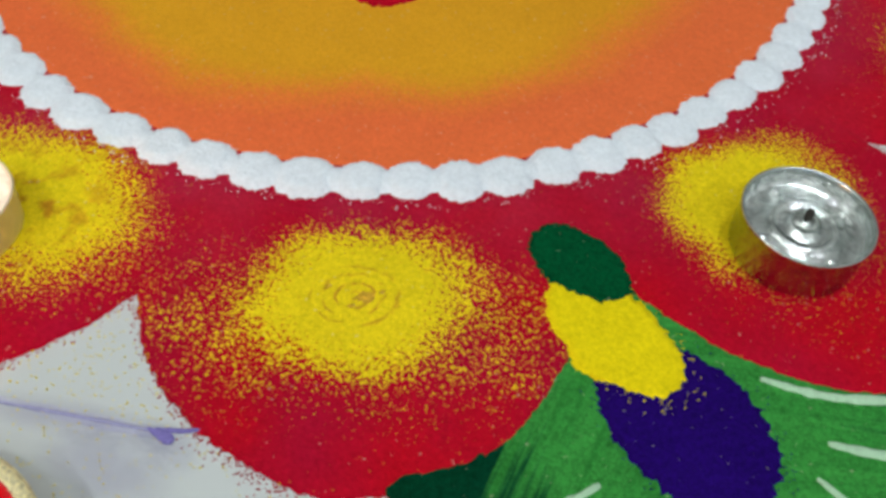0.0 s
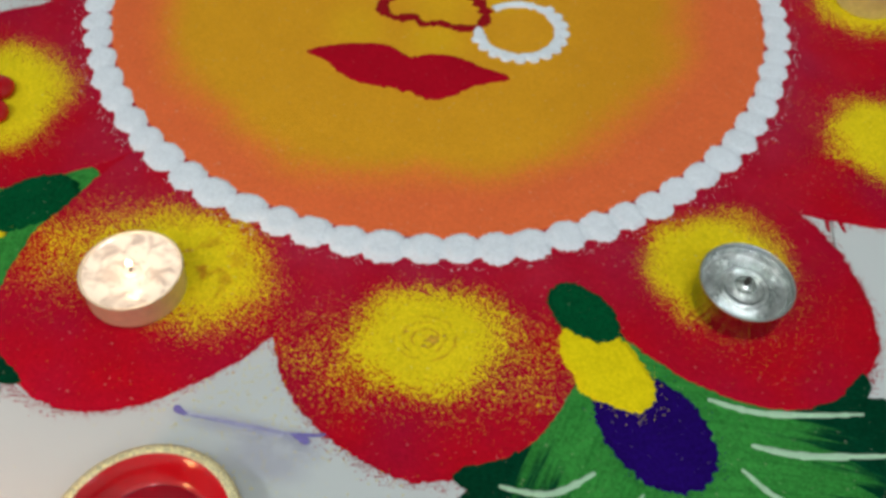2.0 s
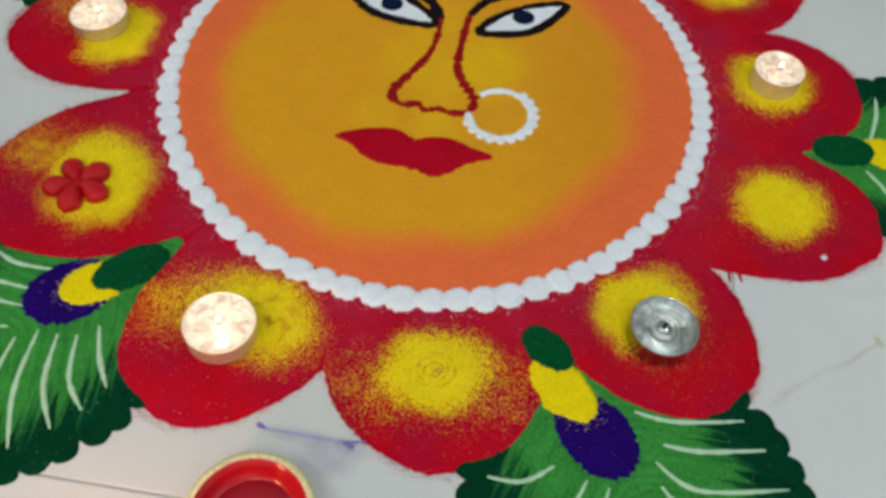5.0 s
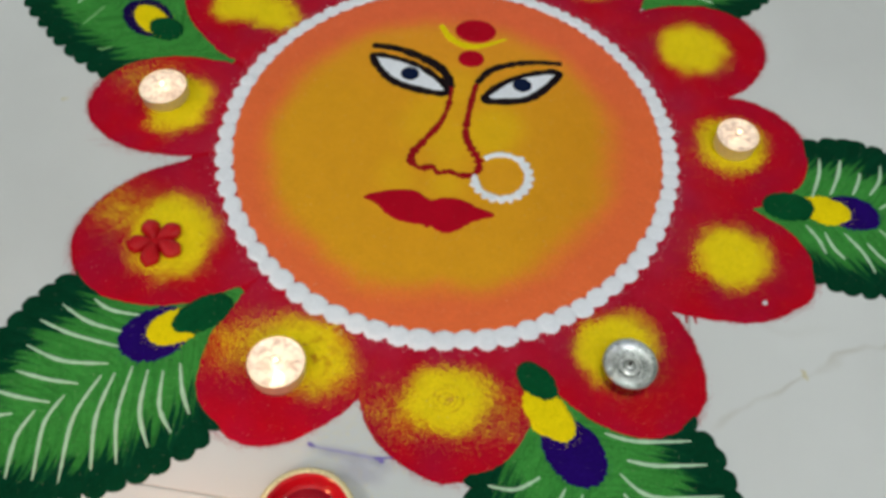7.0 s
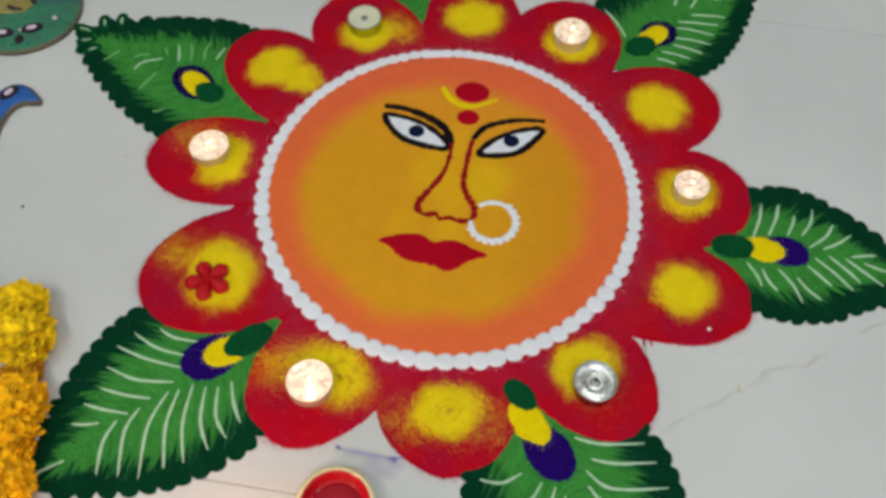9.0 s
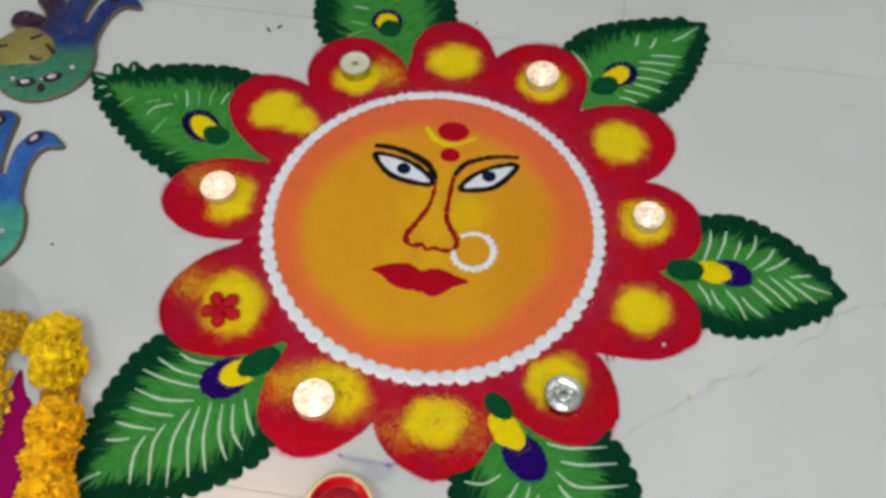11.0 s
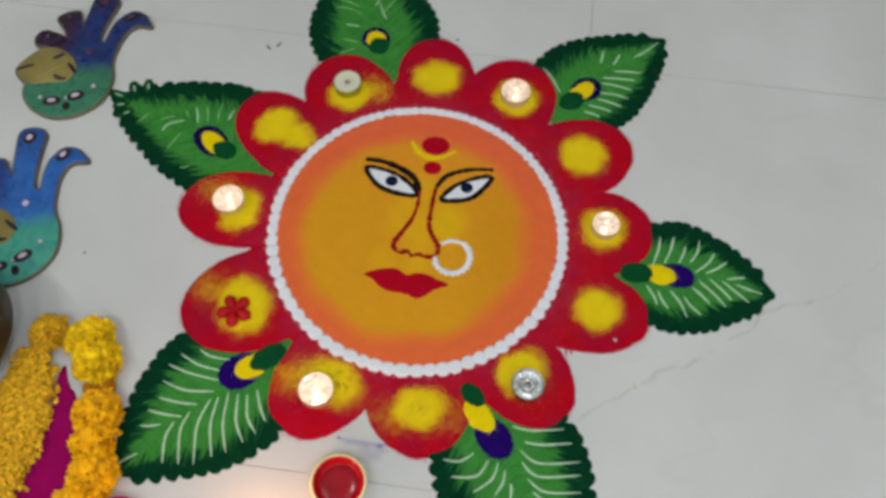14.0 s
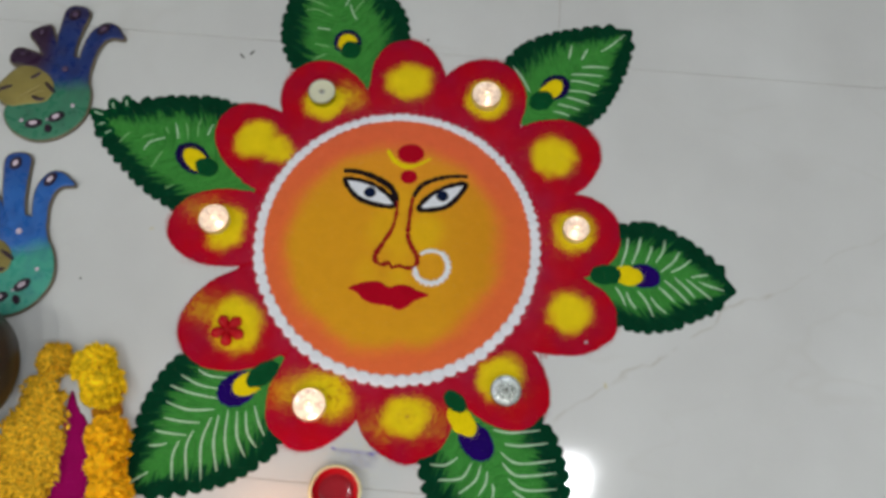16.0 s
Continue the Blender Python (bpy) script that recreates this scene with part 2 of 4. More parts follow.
M_OLIVE = plain("olive_gold_lacquer", (0.27, 0.22, 0.06), 0.35, 0.1, 0.5, 0.3, 30)
M_EDGE = plain("gold_dark_edge", (0.14, 0.11, 0.065), 0.45, 0.2, 0.5, 0.3)
M_GLINTSTONE = plain("pale_rhinestone_glint", (0.86, 0.72, 0.84), 0.06, 0.3, 0.8, 0.1)
M_SMOKY = plain("smoky_stone", (0.13, 0.08, 0.16), 0.15, 0.3, 0.6, 0.2)
M_DARKSET = plain("dark_stone_setting", (0.03, 0.012, 0.03), 0.3, 0.3)
M_MARI = plain("yellow_marigold_petal", (0.92, 0.60, 0.004), 0.75, 0, 0.2, 0.5, 110)
M_MARI2 = plain("orange_marigold_petal", (0.96, 0.48, 0.002), 0.75, 0, 0.2, 0.5, 110)
M_LOOSE = plain("dry_marigold_petal", (0.80, 0.45, 0.016), 0.8, 0, 0.2, 0.65, 230)
M_MARIC = plain("brown_marigold_heart", (0.50, 0.20, 0.006), 0.85, 0, 0.2, 0.4, 200)
M_BRONZE = plain("dark_bronze", (0.055, 0.045, 0.032), 0.38, 0.7, 0.5, 0.3, 25, 0.1)
M_GROUT = plain("grey_grout", (0.52, 0.51, 0.48), 0.9)
M_WALL = plain("white_wall_paint", (0.74, 0.74, 0.72), 0.9, 0, 0.2, 0.03, 6)
M_CEIL = plain("white_ceiling_paint", (0.78, 0.78, 0.77), 0.9, 0, 0.2, 0.03, 6)
M_INK = powder("violet_ink", (0.22, 0.18, 0.46), 0.3)
M_FAINT = powder("faint_violet_ink", (0.38, 0.36, 0.56), 0.2)
M_SMUDGE = powder("pale_violet_ink", (0.56, 0.56, 0.65), 0.1)


def ink_wash(name, colour, cover):
    """Thin ink rubbed over the marble, patchy enough to let the stone through."""
    n = Net(name)
    p = n.pos()
    rim = n.attr("rim")
    n.put(n.math("MULTIPLY", n.math("MULTIPLY", n.span(n.noise(p, 90, 3), 0.2, 0.8, 0.3, 0.9), rim), cover), n.b.inputs["Alpha"])
    return n.end(colour, 0.35, 0, 0.4)


M_WASH = ink_wash("rubbed_violet_ink", (0.40, 0.35, 0.60), 0.42)
M_STAIN = powder("dull_yellow_dust", (0.57, 0.54, 0.38), 0.2)
M_DEBRIS = plain("dark_grit", (0.05, 0.045, 0.035), 0.8)


def glow(name, colour, strength):
    n = Net(name)
    n.put(colour, n.b.inputs["Emission Color"])
    n.b.inputs["Emission Strength"].default_value = strength
    return n.end(colour, 0.5)


M_LED = glow("lit_led_panel", (1.0, 0.98, 0.95), 60.0)
M_ADDEDFLAME = glow("added_candle_flame", (1.0, 0.75, 0.45), 6.0)
M_FLAME = glow("candle_flame", (1.0, 0.5, 0.15), 30.0)

# ---- shape helpers ----


def link(name, bm, mat, parent=None, label="", smooth=True):
    me = bpy.data.meshes.new(name)
    bm.to_mesh(me)
    bm.free()
    me.materials.append(mat)
    if smooth:
        me.shade_smooth()
    ob = new(name, me)
    if parent:
        ob.parent = parent
    if label:
        ob["label"] = label
    return ob


def part(name, bm, mat, parent, label="", smooth=True):
    return link(name, bm, mat, parent, label, smooth)


def thing(name, label, category, group="", loc=(0, 0, 0)):
    ob = new(name)
    ob.empty_display_size = 0.02
    ob.location = loc
    return tagged(ob, label, category, group)


def spline(pts, n, closed=False):
    """Points along a smooth curve through pts."""
    pts = [Vector(p) for p in pts]
    out = []
    m = len(pts)
    segs = m if closed else m - 1
    for i in range(segs):
        if closed:
            a, b, c, d = pts[i - 1], pts[i], pts[(i + 1) % m], pts[(i + 2) % m]
        else:
            a, b, c, d = pts[max(i - 1, 0)], pts[i], pts[i + 1], pts[min(i + 2, m - 1)]
        for j in range(n):
            t = j / n
            out.append(0.5 * (2 * b + (c - a) * t + (2 * a - 5 * b + 4 * c - d) * t * t + (3 * b - a - 3 * c + d) * t ** 3))
    if not closed:
        out.append(pts[-1])
    return out


def mound(outline, z0, h, ragged=0.0, slope=0.004, steps=4):
    """A low heap of powder with that outline: a steep edge, an almost flat top."""
    bm = bmesh.new()
    pts = [Vector((p[0], p[1])) for p in outline]
    c = sum(pts, Vector((0, 0))) / len(pts)
    rings = []
    for k in range(steps + 1):
        f = k / steps
        ring = []
        for p in pts:
            d = (p - c)
            length = max(d.length, 1e-6)
            w = noise.noise(Vector((p.x * 420, p.y * 420, z0 * 900))) + 0.6 * noise.noise(Vector((p.x * 1300, p.y * 1300, 2))) + 0.9 * noise.noise(Vector((p.x * 2900, p.y * 2900, 5 + k)))
            reach = length + ragged * w * (1 - 0.5 * f) - min(slope, length * 0.5) * f
            q = c + d / length * reach
            ring.append(bm.verts.new((q.x, q.y, z0 + h * math.sin(f * math.pi / 2))))
        rings.append(ring)
    for f in (0.75, 0.45, 0.2):
        ring = []
        for p in pts:
            d = (p - c)
            length = max(d.length - slope, d.length * 0.5)
            q = c + d.normalized() * length * f
            ring.append(bm.verts.new((q.x, q.y, z0 + h + 0.0003 * noise.noise(Vector((q.x * 60, q.y * 60, z0))))))
        rings.append(ring)
    n = len(pts)
    for a, b in zip(rings, rings[1:]):
        for i in range(n):
            bm.faces.new((a[i], a[(i + 1) % n], b[(i + 1) % n], b[i]))
    top = bm.verts.new((c.x, c.y, z0 + h))
    for i in range(n):
        bm.faces.new((rings[-1][i], rings[-1][(i + 1) % n], top))
    bmesh.ops.recalc_face_normals(bm, faces=bm.faces)
    return bm


def oval(cx, cy, a, b, turn, n=64, power=2.0):
    """Outline of a (super)ellipse, turn in degrees."""
    ca, sa = math.cos(radians(turn)), math.sin(radians(turn))
    out = []
    for i in range(n):
        t = 2 * math.pi * i / n
        u, v = math.cos(t), math.sin(t)
        u, v = math.copysign(abs(u) ** (2 / power), u) * a, math.copysign(abs(v) ** (2 / power), v) * b
        out.append((cx + u * ca - v * sa, cy + u * sa + v * ca))
    return out


def stroke(pts, width, z0, h, per=8, taper=0.0, closed=False, ragged=0.15, lean=0.0):
    """A ridge of powder poured along a curve; width at the middle, thinner at the ends by taper, and towards the far end by lean."""
    line = spline([(p[0], p[1], 0) for p in pts], per, closed)
    bm = bmesh.new()
    rows = []
    m = len(line)
    for i, p in enumerate(line):
        a = line[i - 1] if (i or closed) else p
        b = line[(i + 1) % m] if (i < m - 1 or closed) else p
        d = (b - a).normalized() if (b - a).length > 1e-9 else Vector((1, 0, 0))
        side = Vector((-d.y, d.x, 0))
        f = i / (m - 1)
        w = width * (1 - taper * abs(2 * f - 1) ** 2) * (1 - lean * f)
        w *= 1 + ragged * noise.noise(Vector((p.x * 500, p.y * 500, 1.5)))
        rows.append([bm.verts.new(p + side * w * 0.5 * s + Vector((0, 0, z0 + h * k))) for s, k in ((-1, 0), (-0.75, 0.6), (-0.3, 1), (0.3, 1), (0.75, 0.6), (1, 0))])
    for i in range(m if closed else m - 1):
        a, b = rows[i], rows[(i + 1) % m]
        for j in range(5):
            bm.faces.new((a[j], a[j + 1], b[j + 1], b[j]))
    if not closed:
        bm.faces.new(rows[0])
        bm.faces.new(rows[-1])
    bmesh.ops.recalc_face_normals(bm, faces=bm.faces)
    return bm


def dab(a, b, width, z0, h, bend=0.0):
    """A finger's dab of powder: a round head at a, drawn out to a point at b."""
    a, b = Vector((a[0], a[1], 0)), Vector((b[0], b[1], 0))
    d = (b - a).normalized()
    side = Vector((-d.y, d.x, 0))
    bm = bmesh.new()
    rows = []
    for i in range(13):
        f = (i / 12) ** 1.4
        w = math.sqrt(max(1 - (1 - f / 0.22) ** 2, 0.02)) if f < 0.22 else max(1 - ((f - 0.22) / 0.78) ** 1.15, 0.03)
        p = a + (b - a) * f + side * bend * f * f
        w *= width * (1 + 0.10 * noise.noise(Vector((p.x * 400, p.y * 400, 2.5))))
        rows.append([bm.verts.new(p + side * w * 0.5 * q + Vector((0, 0, z0 + h * k))) for q, k in ((-1, 0), (-0.8, 0.6), (-0.35, 1), (0.35, 1), (0.8, 0.6), (1, 0))])
    for r0, r1 in zip(rows, rows[1:]):
        for j in range(5):
            bm.faces.new((r0[j], r0[j + 1], r1[j + 1], r1[j]))
    bm.faces.new(rows[0])
    bm.faces.new(rows[-1])
    bmesh.ops.recalc_face_normals(bm, faces=bm.faces)
    return bm


def lathe(profile, n=48, cx=0.0, cy=0.0, close=False):
    bm = bmesh.new()
    rings = []
    for r, z in profile:
        if r < 1e-6:
            rings.append([bm.verts.new((cx, cy, z))])
        else:
            rings.append([bm.verts.new((cx + r * math.cos(2 * math.pi * i / n), cy + r * math.sin(2 * math.pi * i / n), z)) for i in range(n)])
    for a, b in zip(rings, rings[1:]):
        for i in range(n):
            j = (i + 1) % n
            if len(a) == 1:
                bm.faces.new((a[0], b[i], b[j]))
            elif len(b) == 1:
                bm.faces.new((a[i], a[j], b[0]))
            else:
                bm.faces.new((a[i], a[j], b[j], b[i]))
    bmesh.ops.recalc_face_normals(bm, faces=bm.faces)
    return bm


def box(x0, y0, z0, x1, y1, z1, bevel=0.0):
    bm = bmesh.new()
    bmesh.ops.create_cube(bm, size=1.0)
    for v in bm.verts:
        v.co = Vector((x0 + (v.co.x + 0.5) * (x1 - x0), y0 + (v.co.y + 0.5) * (y1 - y0), z0 + (v.co.z + 0.5) * (z1 - z0)))
    if bevel:
        bmesh.ops.bevel(bm, geom=list(bm.edges), offset=bevel, segments=2, affect="EDGES", profile=0.5)
    return bm


def plate(outline, z0, z1, bevel=0.0015):
    """A flat board with that outline and rounded upper edges."""
    bm = bmesh.new()
    pts = [Vector((p[0], p[1])) for p in outline]
    n = len(pts)
    area = sum(pts[i].x * pts[(i + 1) % n].y - pts[(i + 1) % n].x * pts[i].y for i in range(n))
    if area < 0:
        pts.reverse()
    rings = []
    for inset, z in ((0, z0), (0, z1 - bevel), (bevel * 0.3, z1 - bevel * 0.3), (bevel, z1)):
        ring = []
        for i, p in enumerate(pts):
            d = (pts[(i + 1) % n] - pts[i - 1]).normalized()
            q = p + Vector((-d.y, d.x)) * inset
            ring.append(bm.verts.new((q.x, q.y, z)))
        rings.append(ring)
    for a, b in zip(rings, rings[1:]):
        for i in range(n):
            bm.faces.new((a[i], a[(i + 1) % n], b[(i + 1) % n], b[i]))
    bm.faces.new(rings[-1])
    bm.faces.new(list(reversed(rings[0])))
    return bm


# ---- room ----
TX, TY, JX, JY = 1.227, 0.6135, 0.1985, -0.3160
XW, XE, YS, YN = JX - 2 * TX, JX + 2 * TX, JY - 4 * TY, JY + 5 * TY
floor = tagged(link("floor", box(XW, YS, -0.06, XE, YN, -0.0016), M_GROUT, smooth=False), "grey-white polished marble tile floor with thin joints", "floor", kind="structure")
for name, b in (("wall_north", (XW - 0.1, YN, -0.06, XE + 0.1, YN + 0.1, CEIL)), ("wall_south", (XW - 0.1, YS - 0.1, -0.06, XE + 0.1, YS, CEIL)),
                ("wall_west", (XW - 0.1, YS, -0.06, XW, YN, CEIL)), ("wall_east", (XE, YS, -0.06, XE + 0.1, YN, CEIL))):
    tagged(link(name, box(*b), M_WALL, smooth=False), "plain white painted room wall", "wall", kind="structure")
tagged(link("ceiling", box(XW - 0.1, YS - 0.1, CEIL, XE + 0.1, YN + 0.1, CEIL + 0.1), M_CEIL, smooth=False), "plain white painted ceiling", "ceiling", kind="structure")


def downlight(x, y):
    t = thing("ceiling_light", "small square lit white ceiling panel, all but one added for fill", "ceiling light", "ceiling lights", (x, y, CEIL))
    part("frame", box(-0.043, -0.068, -0.012, 0.043, 0.068, -0.0005, 0.003), M_CEIL, t)
    part("diffuser", box(-0.026, -0.050, -0.016, 0.026, 0.050, -0.0125, 0.001), M_LED, t)


for x, y in LAMPS:
    downlight(x, y)

# ---- the powder flower ----
CX, CY = 0.0012, 0.0021
tagged(link("powder_ring", mound(oval(CX, CY, 0.211, 0.212, 0, 160), 0.0, 0.0011, 0.0012), M_RED), "crimson powder ring spread under the white beads", "rangoli ring")

# centre x, y, half length, half width, turn; yellow centre x, y, radii across and along, spread
PETALS = [
    (-0.0096, 0.2325, 0.0862, 0.0564, 99.2, -0.0093, 0.2470, 0.032, 0.028, 0.40),
    (0.0902, 0.2135, 0.0832, 0.0659, 65.7, 0.1030, 0.2265, 0.030, 0.029, 0.34),
    (0.1821, 0.1350, 0.0882, 0.0634, 29.5, 0.2002, 0.1449, 0.031, 0.029, 0.40),
    (0.2169, 0.0289, 0.0794, 0.0629, 10.0, 0.2320, 0.0365, 0.027, 0.027, 0.42),
    (0.1982, -0.0721, 0.0956, 0.0595, -9.1, 0.2306, -0.0752, 0.027, 0.028, 0.42),
    (0.1382, -0.1622, 0.0829, 0.0566, -43.8, 0.1472, -0.1680, 0.030, 0.026, 0.36),
    (0.0316, -0.1959, 0.0879, 0.0658, -78.1, 0.0360, -0.2270, 0.031, 0.024, 0.42),
    (-0.0738, -0.1974, 0.0857, 0.0604, -114.9, -0.0680, -0.2090, 0.036, 0.025, 0.48),
    (-0.1787, -0.1172, 0.0923, 0.0676, -151.9, -0.1930, -0.1295, 0.037, 0.032, 0.36),
    (-0.2289, 0.0038, 0.0792, 0.0567, 181.8, -0.2300, 0.0020, 0.031, 0.026, 0.40),
    (-0.1958, 0.1220, 0.0847, 0.0567, 141.8, -0.2120, 0.1370, 0.031, 0.024, 0.34),
    (-0.1178, 0.1942, 0.0822, 0.0624, 124.6, -0.1240, 0.2020, 0.029, 0.026, 0.40),
]
# a second, thinner heap of yellow on each petal: centre x, y, half sizes, turn, cover
WINGS = [
    (-0.0060, 0.2300, 0.030, 0.024, 0, 0.45), (0.1100, 0.2330, 0.034, 0.028, 0, 0.36), (0.1920, 0.1520, 0.034, 0.028, 30, 0.42), (0.2260, 0.0300, 0.032, 0.030, 0, 0.40),
    (0.2260, -0.0740, 0.036, 0.032, 0, 0.36), (0.1530, -0.1750, 0.036, 0.030, -40, 0.42), (0.0330, -0.2360, 0.070, 0.022, 6, 0.58), (-0.0980, -0.2060, 0.048, 0.025, 8, 0.68),
    (-0.2280, -0.1150, 0.040, 0.026, -25, 0.60), (-0.2550, 0.0220, 0.042, 0.024, -20, 0.58), (-0.1860, 0.1260, 0.019, 0.027, 60, 1.4), (-0.0960, 0.2130, 0.032, 0.028, 0, 0.66),
]


def patch_layer(bm, name, turn, x, y, along, across):
    uv = bm.loops.layers.uv.new(name)
    ca, sa = math.cos(radians(turn)), math.sin(radians(turn))
    for f in bm.faces:
        for l in f.loops:
            dx, dy = l.vert.co.x - x, l.vert.co.y - y
            l[uv].uv = ((dx * ca + dy * sa) / along, (-dx * sa + dy * ca) / across)


def hand_drawn(outline, amount=0.0022, seed=0.0):
    """The outline with the slow wobble of a hand in it."""
    c = sum((Vector(p) for p in outline), Vector((0, 0))) / len(outline)
    out = []
    for p in outline:
        d = Vector(p) - c
        w = noise.noise(Vector((p[0] * 30, p[1] * 30, seed))) + 0.4 * noise.noise(Vector((p[0] * 110, p[1] * 110, seed + 3)))
        out.append(tuple(Vector(p) + d.normalized() * amount * w))
    return out


def petal(i, cx, cy, a, b, turn, yx, yy, ra, rb, spread):
    label = "crimson powder petal with a soft yellow powder centre" if i not in (6, 7) else "crimson powder petal with widely scattered yellow powder grains"
    t = thing("powder_petal", label, "rangoli petal", "petals of the powder flower")
    h = 0.0016 + 0.00012 * (i % 3)
    wx, wy, wa, wb, wturn, cover = WINGS[i]
    heaps = (("red_bed", mound(hand_drawn(oval(cx, cy, a, b, turn, 320, 2.1), 0.0022, i), 0.0, h, 0.0008, 0.005), ""),
             ("yellow_layer", mound(oval(yx, yy, rb, ra, turn, 60), h - 0.0004, 0.0008, 0.0006, 0.010), "yellow powder layer"))
    for name, bm, words in heaps:
        patch_layer(bm, "patch", turn, yx, yy, rb, ra)
        patch_layer(bm, "wing", wturn, wx, wy, wa, wb)
        ob = part(name, bm, M_PETAL, t, words)
        for key, value in (("spread", spread), ("cover", cover)):
            at = ob.data.attributes.new(key, "FLOAT", "POINT")
            at.data.foreach_set("value", [value] * len(ob.data.vertices))


for i, row in enumerate(PETALS):
    petal(i, *row)
# a thumbed mark in the scattered yellow of one petal
for x, y, r in ((0.0375, -0.2262, 0.0042), (0.0415, -0.2240, 0.0020), (0.0265, -0.2248, 0.0018), (0.0345, -0.2300, 0.0016)):
    tagged(link("thumb_mark", mound(oval(x, y, r, r * 0.75, 20, 60), 0.0018, 0.00035, 0.0016, 0.002), M_DULL), "small dull orange thumbed mark in yellow powder", "powder mark")


def ring_radius(t):
    """The hand-laid ring is not quite round."""
    return 0.1843 - 0.0015 * math.cos(t) - 0.0002 * math.sin(t) - 0.0017 * math.cos(2 * t) - 0.0014 * math.sin(2 * t)


def round_line(k, n=160):
    return [(CX + (ring_radius(2 * math.pi * i / n) + k) * math.cos(2 * math.pi * i / n), CY + (ring_radius(2 * math.pi * i / n) + k) * math.sin(2 * math.pi * i / n)) for i in range(n)]


disc = thing("powder_disc", "round ochre powder disc shading to orange at its rim", "rangoli disc")
part("orange_bed", mound(round_line(-0.004), 0.0, 0.0025, 0.0005), M_DISC, disc, "orange powder rim")
part("ochre_layer", mound(round_line(-0.050), 0.0022, 0.0006, 0.0005, 0.012), M_DISC, disc, "ochre powder middle")

# ring of white powder beads
ring = thing("bead_ring", "ring of flat white powder beads round the orange disc", "rangoli border")
part("bed", stroke(round_line(0.0), 0.0110, 0.0008, 0.0025, 2, 0, True, 0.4), M_WHITE, ring)
t = 0.0
while t < 2 * math.pi - 0.02:
    # laid by hand: larger beads at one side of the ring, smaller ones across from it
    pitch = (0.0755 - 0.0120 * math.sin(t) - 0.005 * math.cos(t)) * random.uniform(0.9, 1.1)
    rr = ring_radius(t) + random.uniform(-0.0006, 0.0006)
    across = (0.0081 - 0.0012 * math.sin(t)) * random.uniform(0.94, 1.08)
    slant = 13 * math.cos(t) + random.uniform(-9, 9)
    part("bead", mound(oval(CX + rr * math.cos(t), CY + rr * math.sin(t), across, pitch * rr * 0.60, math.degrees(t) + slant, 64, 2.15), 0.0010, 0.0027 * random.uniform(0.9, 1.1), 0.0009, 0.0050, 5), M_WHITE, ring)
    t += pitch

# ---- drawing on the disc: plain powder shapes ----
ZD = 0.0026
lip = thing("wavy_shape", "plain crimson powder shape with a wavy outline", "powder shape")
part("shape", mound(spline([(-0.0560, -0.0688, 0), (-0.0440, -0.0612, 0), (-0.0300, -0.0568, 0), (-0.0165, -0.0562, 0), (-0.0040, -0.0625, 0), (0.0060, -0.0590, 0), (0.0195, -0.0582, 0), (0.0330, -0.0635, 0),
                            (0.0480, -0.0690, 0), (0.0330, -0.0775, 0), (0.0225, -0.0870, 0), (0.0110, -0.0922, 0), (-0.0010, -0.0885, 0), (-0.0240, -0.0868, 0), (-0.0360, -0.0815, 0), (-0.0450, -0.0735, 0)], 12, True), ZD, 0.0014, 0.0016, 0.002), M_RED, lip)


def almond(pts, pupil, brow, lean):
    t = thing("almond_shape", "white powder almond shape outlined in black powder", "powder shape", "almond shapes")
    part("filling", mound(spline([(*p, 0) for p in pts], 6, True), ZD, 0.0010, 0.0002, 0.0015), M_WHITE, t)
    part("outline", stroke(pts, 0.0076, ZD + 0.0003, 0.0014, 8, 0, True, 0.45), M_BLACK, t)
    part("spot", mound(oval(*pupil, 0.0084, 0.0082, 0, 32), ZD + 0.0008, 0.0008, 0.0004, 0.001), M_NAVY, t)
    part("upper_line", stroke(brow, 0.0086, ZD, 0.0014, 10, 0.25, False, 0.4, lean), M_BLACK, t)


almond([(-0.0795, 0.0850), (-0.0605, 0.0852), (-0.0370, 0.0785), (-0.0165, 0.0640), (-0.0100, 0.0520), (-0.0300, 0.0515), (-0.0540, 0.0570), (-0.0690, 0.0680)], (-0.0443, 0.0688),
       [(-0.0835, 0.0980), (-0.0610, 0.0975), (-0.0360, 0.0900), (-0.0160, 0.0775), (-0.0070, 0.0590)], -0.25)
almond([(0.0240, 0.0508), (0.0345, 0.0684), (0.0545, 0.0840), (0.0825, 0.0928), (0.0765, 0.0766), (0.0612, 0.0582), (0.0420, 0.0512)], (0.0536, 0.0718),
       [(0.0145, 0.0680), (0.0240, 0.0850), (0.0405, 0.0955), (0.0610, 0.1020), (0.0850, 0.1045)], 0.3)

nose = thing("curved_line_shape", "thin maroon powder lines drawn in a curve", "powder shape")
part("line", stroke([(-0.0064, 0.0590), (-0.0055, 0.0400), (-0.0090, 0.0190), (-0.0185, -0.0020), (-0.0262, -0.0180), (-0.0256, -0.0275), (-0.0178, -0.0325), (-0.0085, -0.0300), (-0.0025, -0.0350), (0.0060, -0.0322), (0.0130, -0.0345)], 0.0062, ZD, 0.0013, 14, 0.25, False, 0.8), M_MAROON, nose)
part("line", stroke([(0.0142, 0.0670), (0.0128, 0.0430), (0.0130, 0.0120), (0.0192, -0.0035), (0.0275, -0.0160), (0.0288, -0.0260), (0.0240, -0.0330), (0.0130, -0.0345)], 0.0064, ZD, 0.0013, 14, 0.2, False, 0.8), M_MAROON, nose)

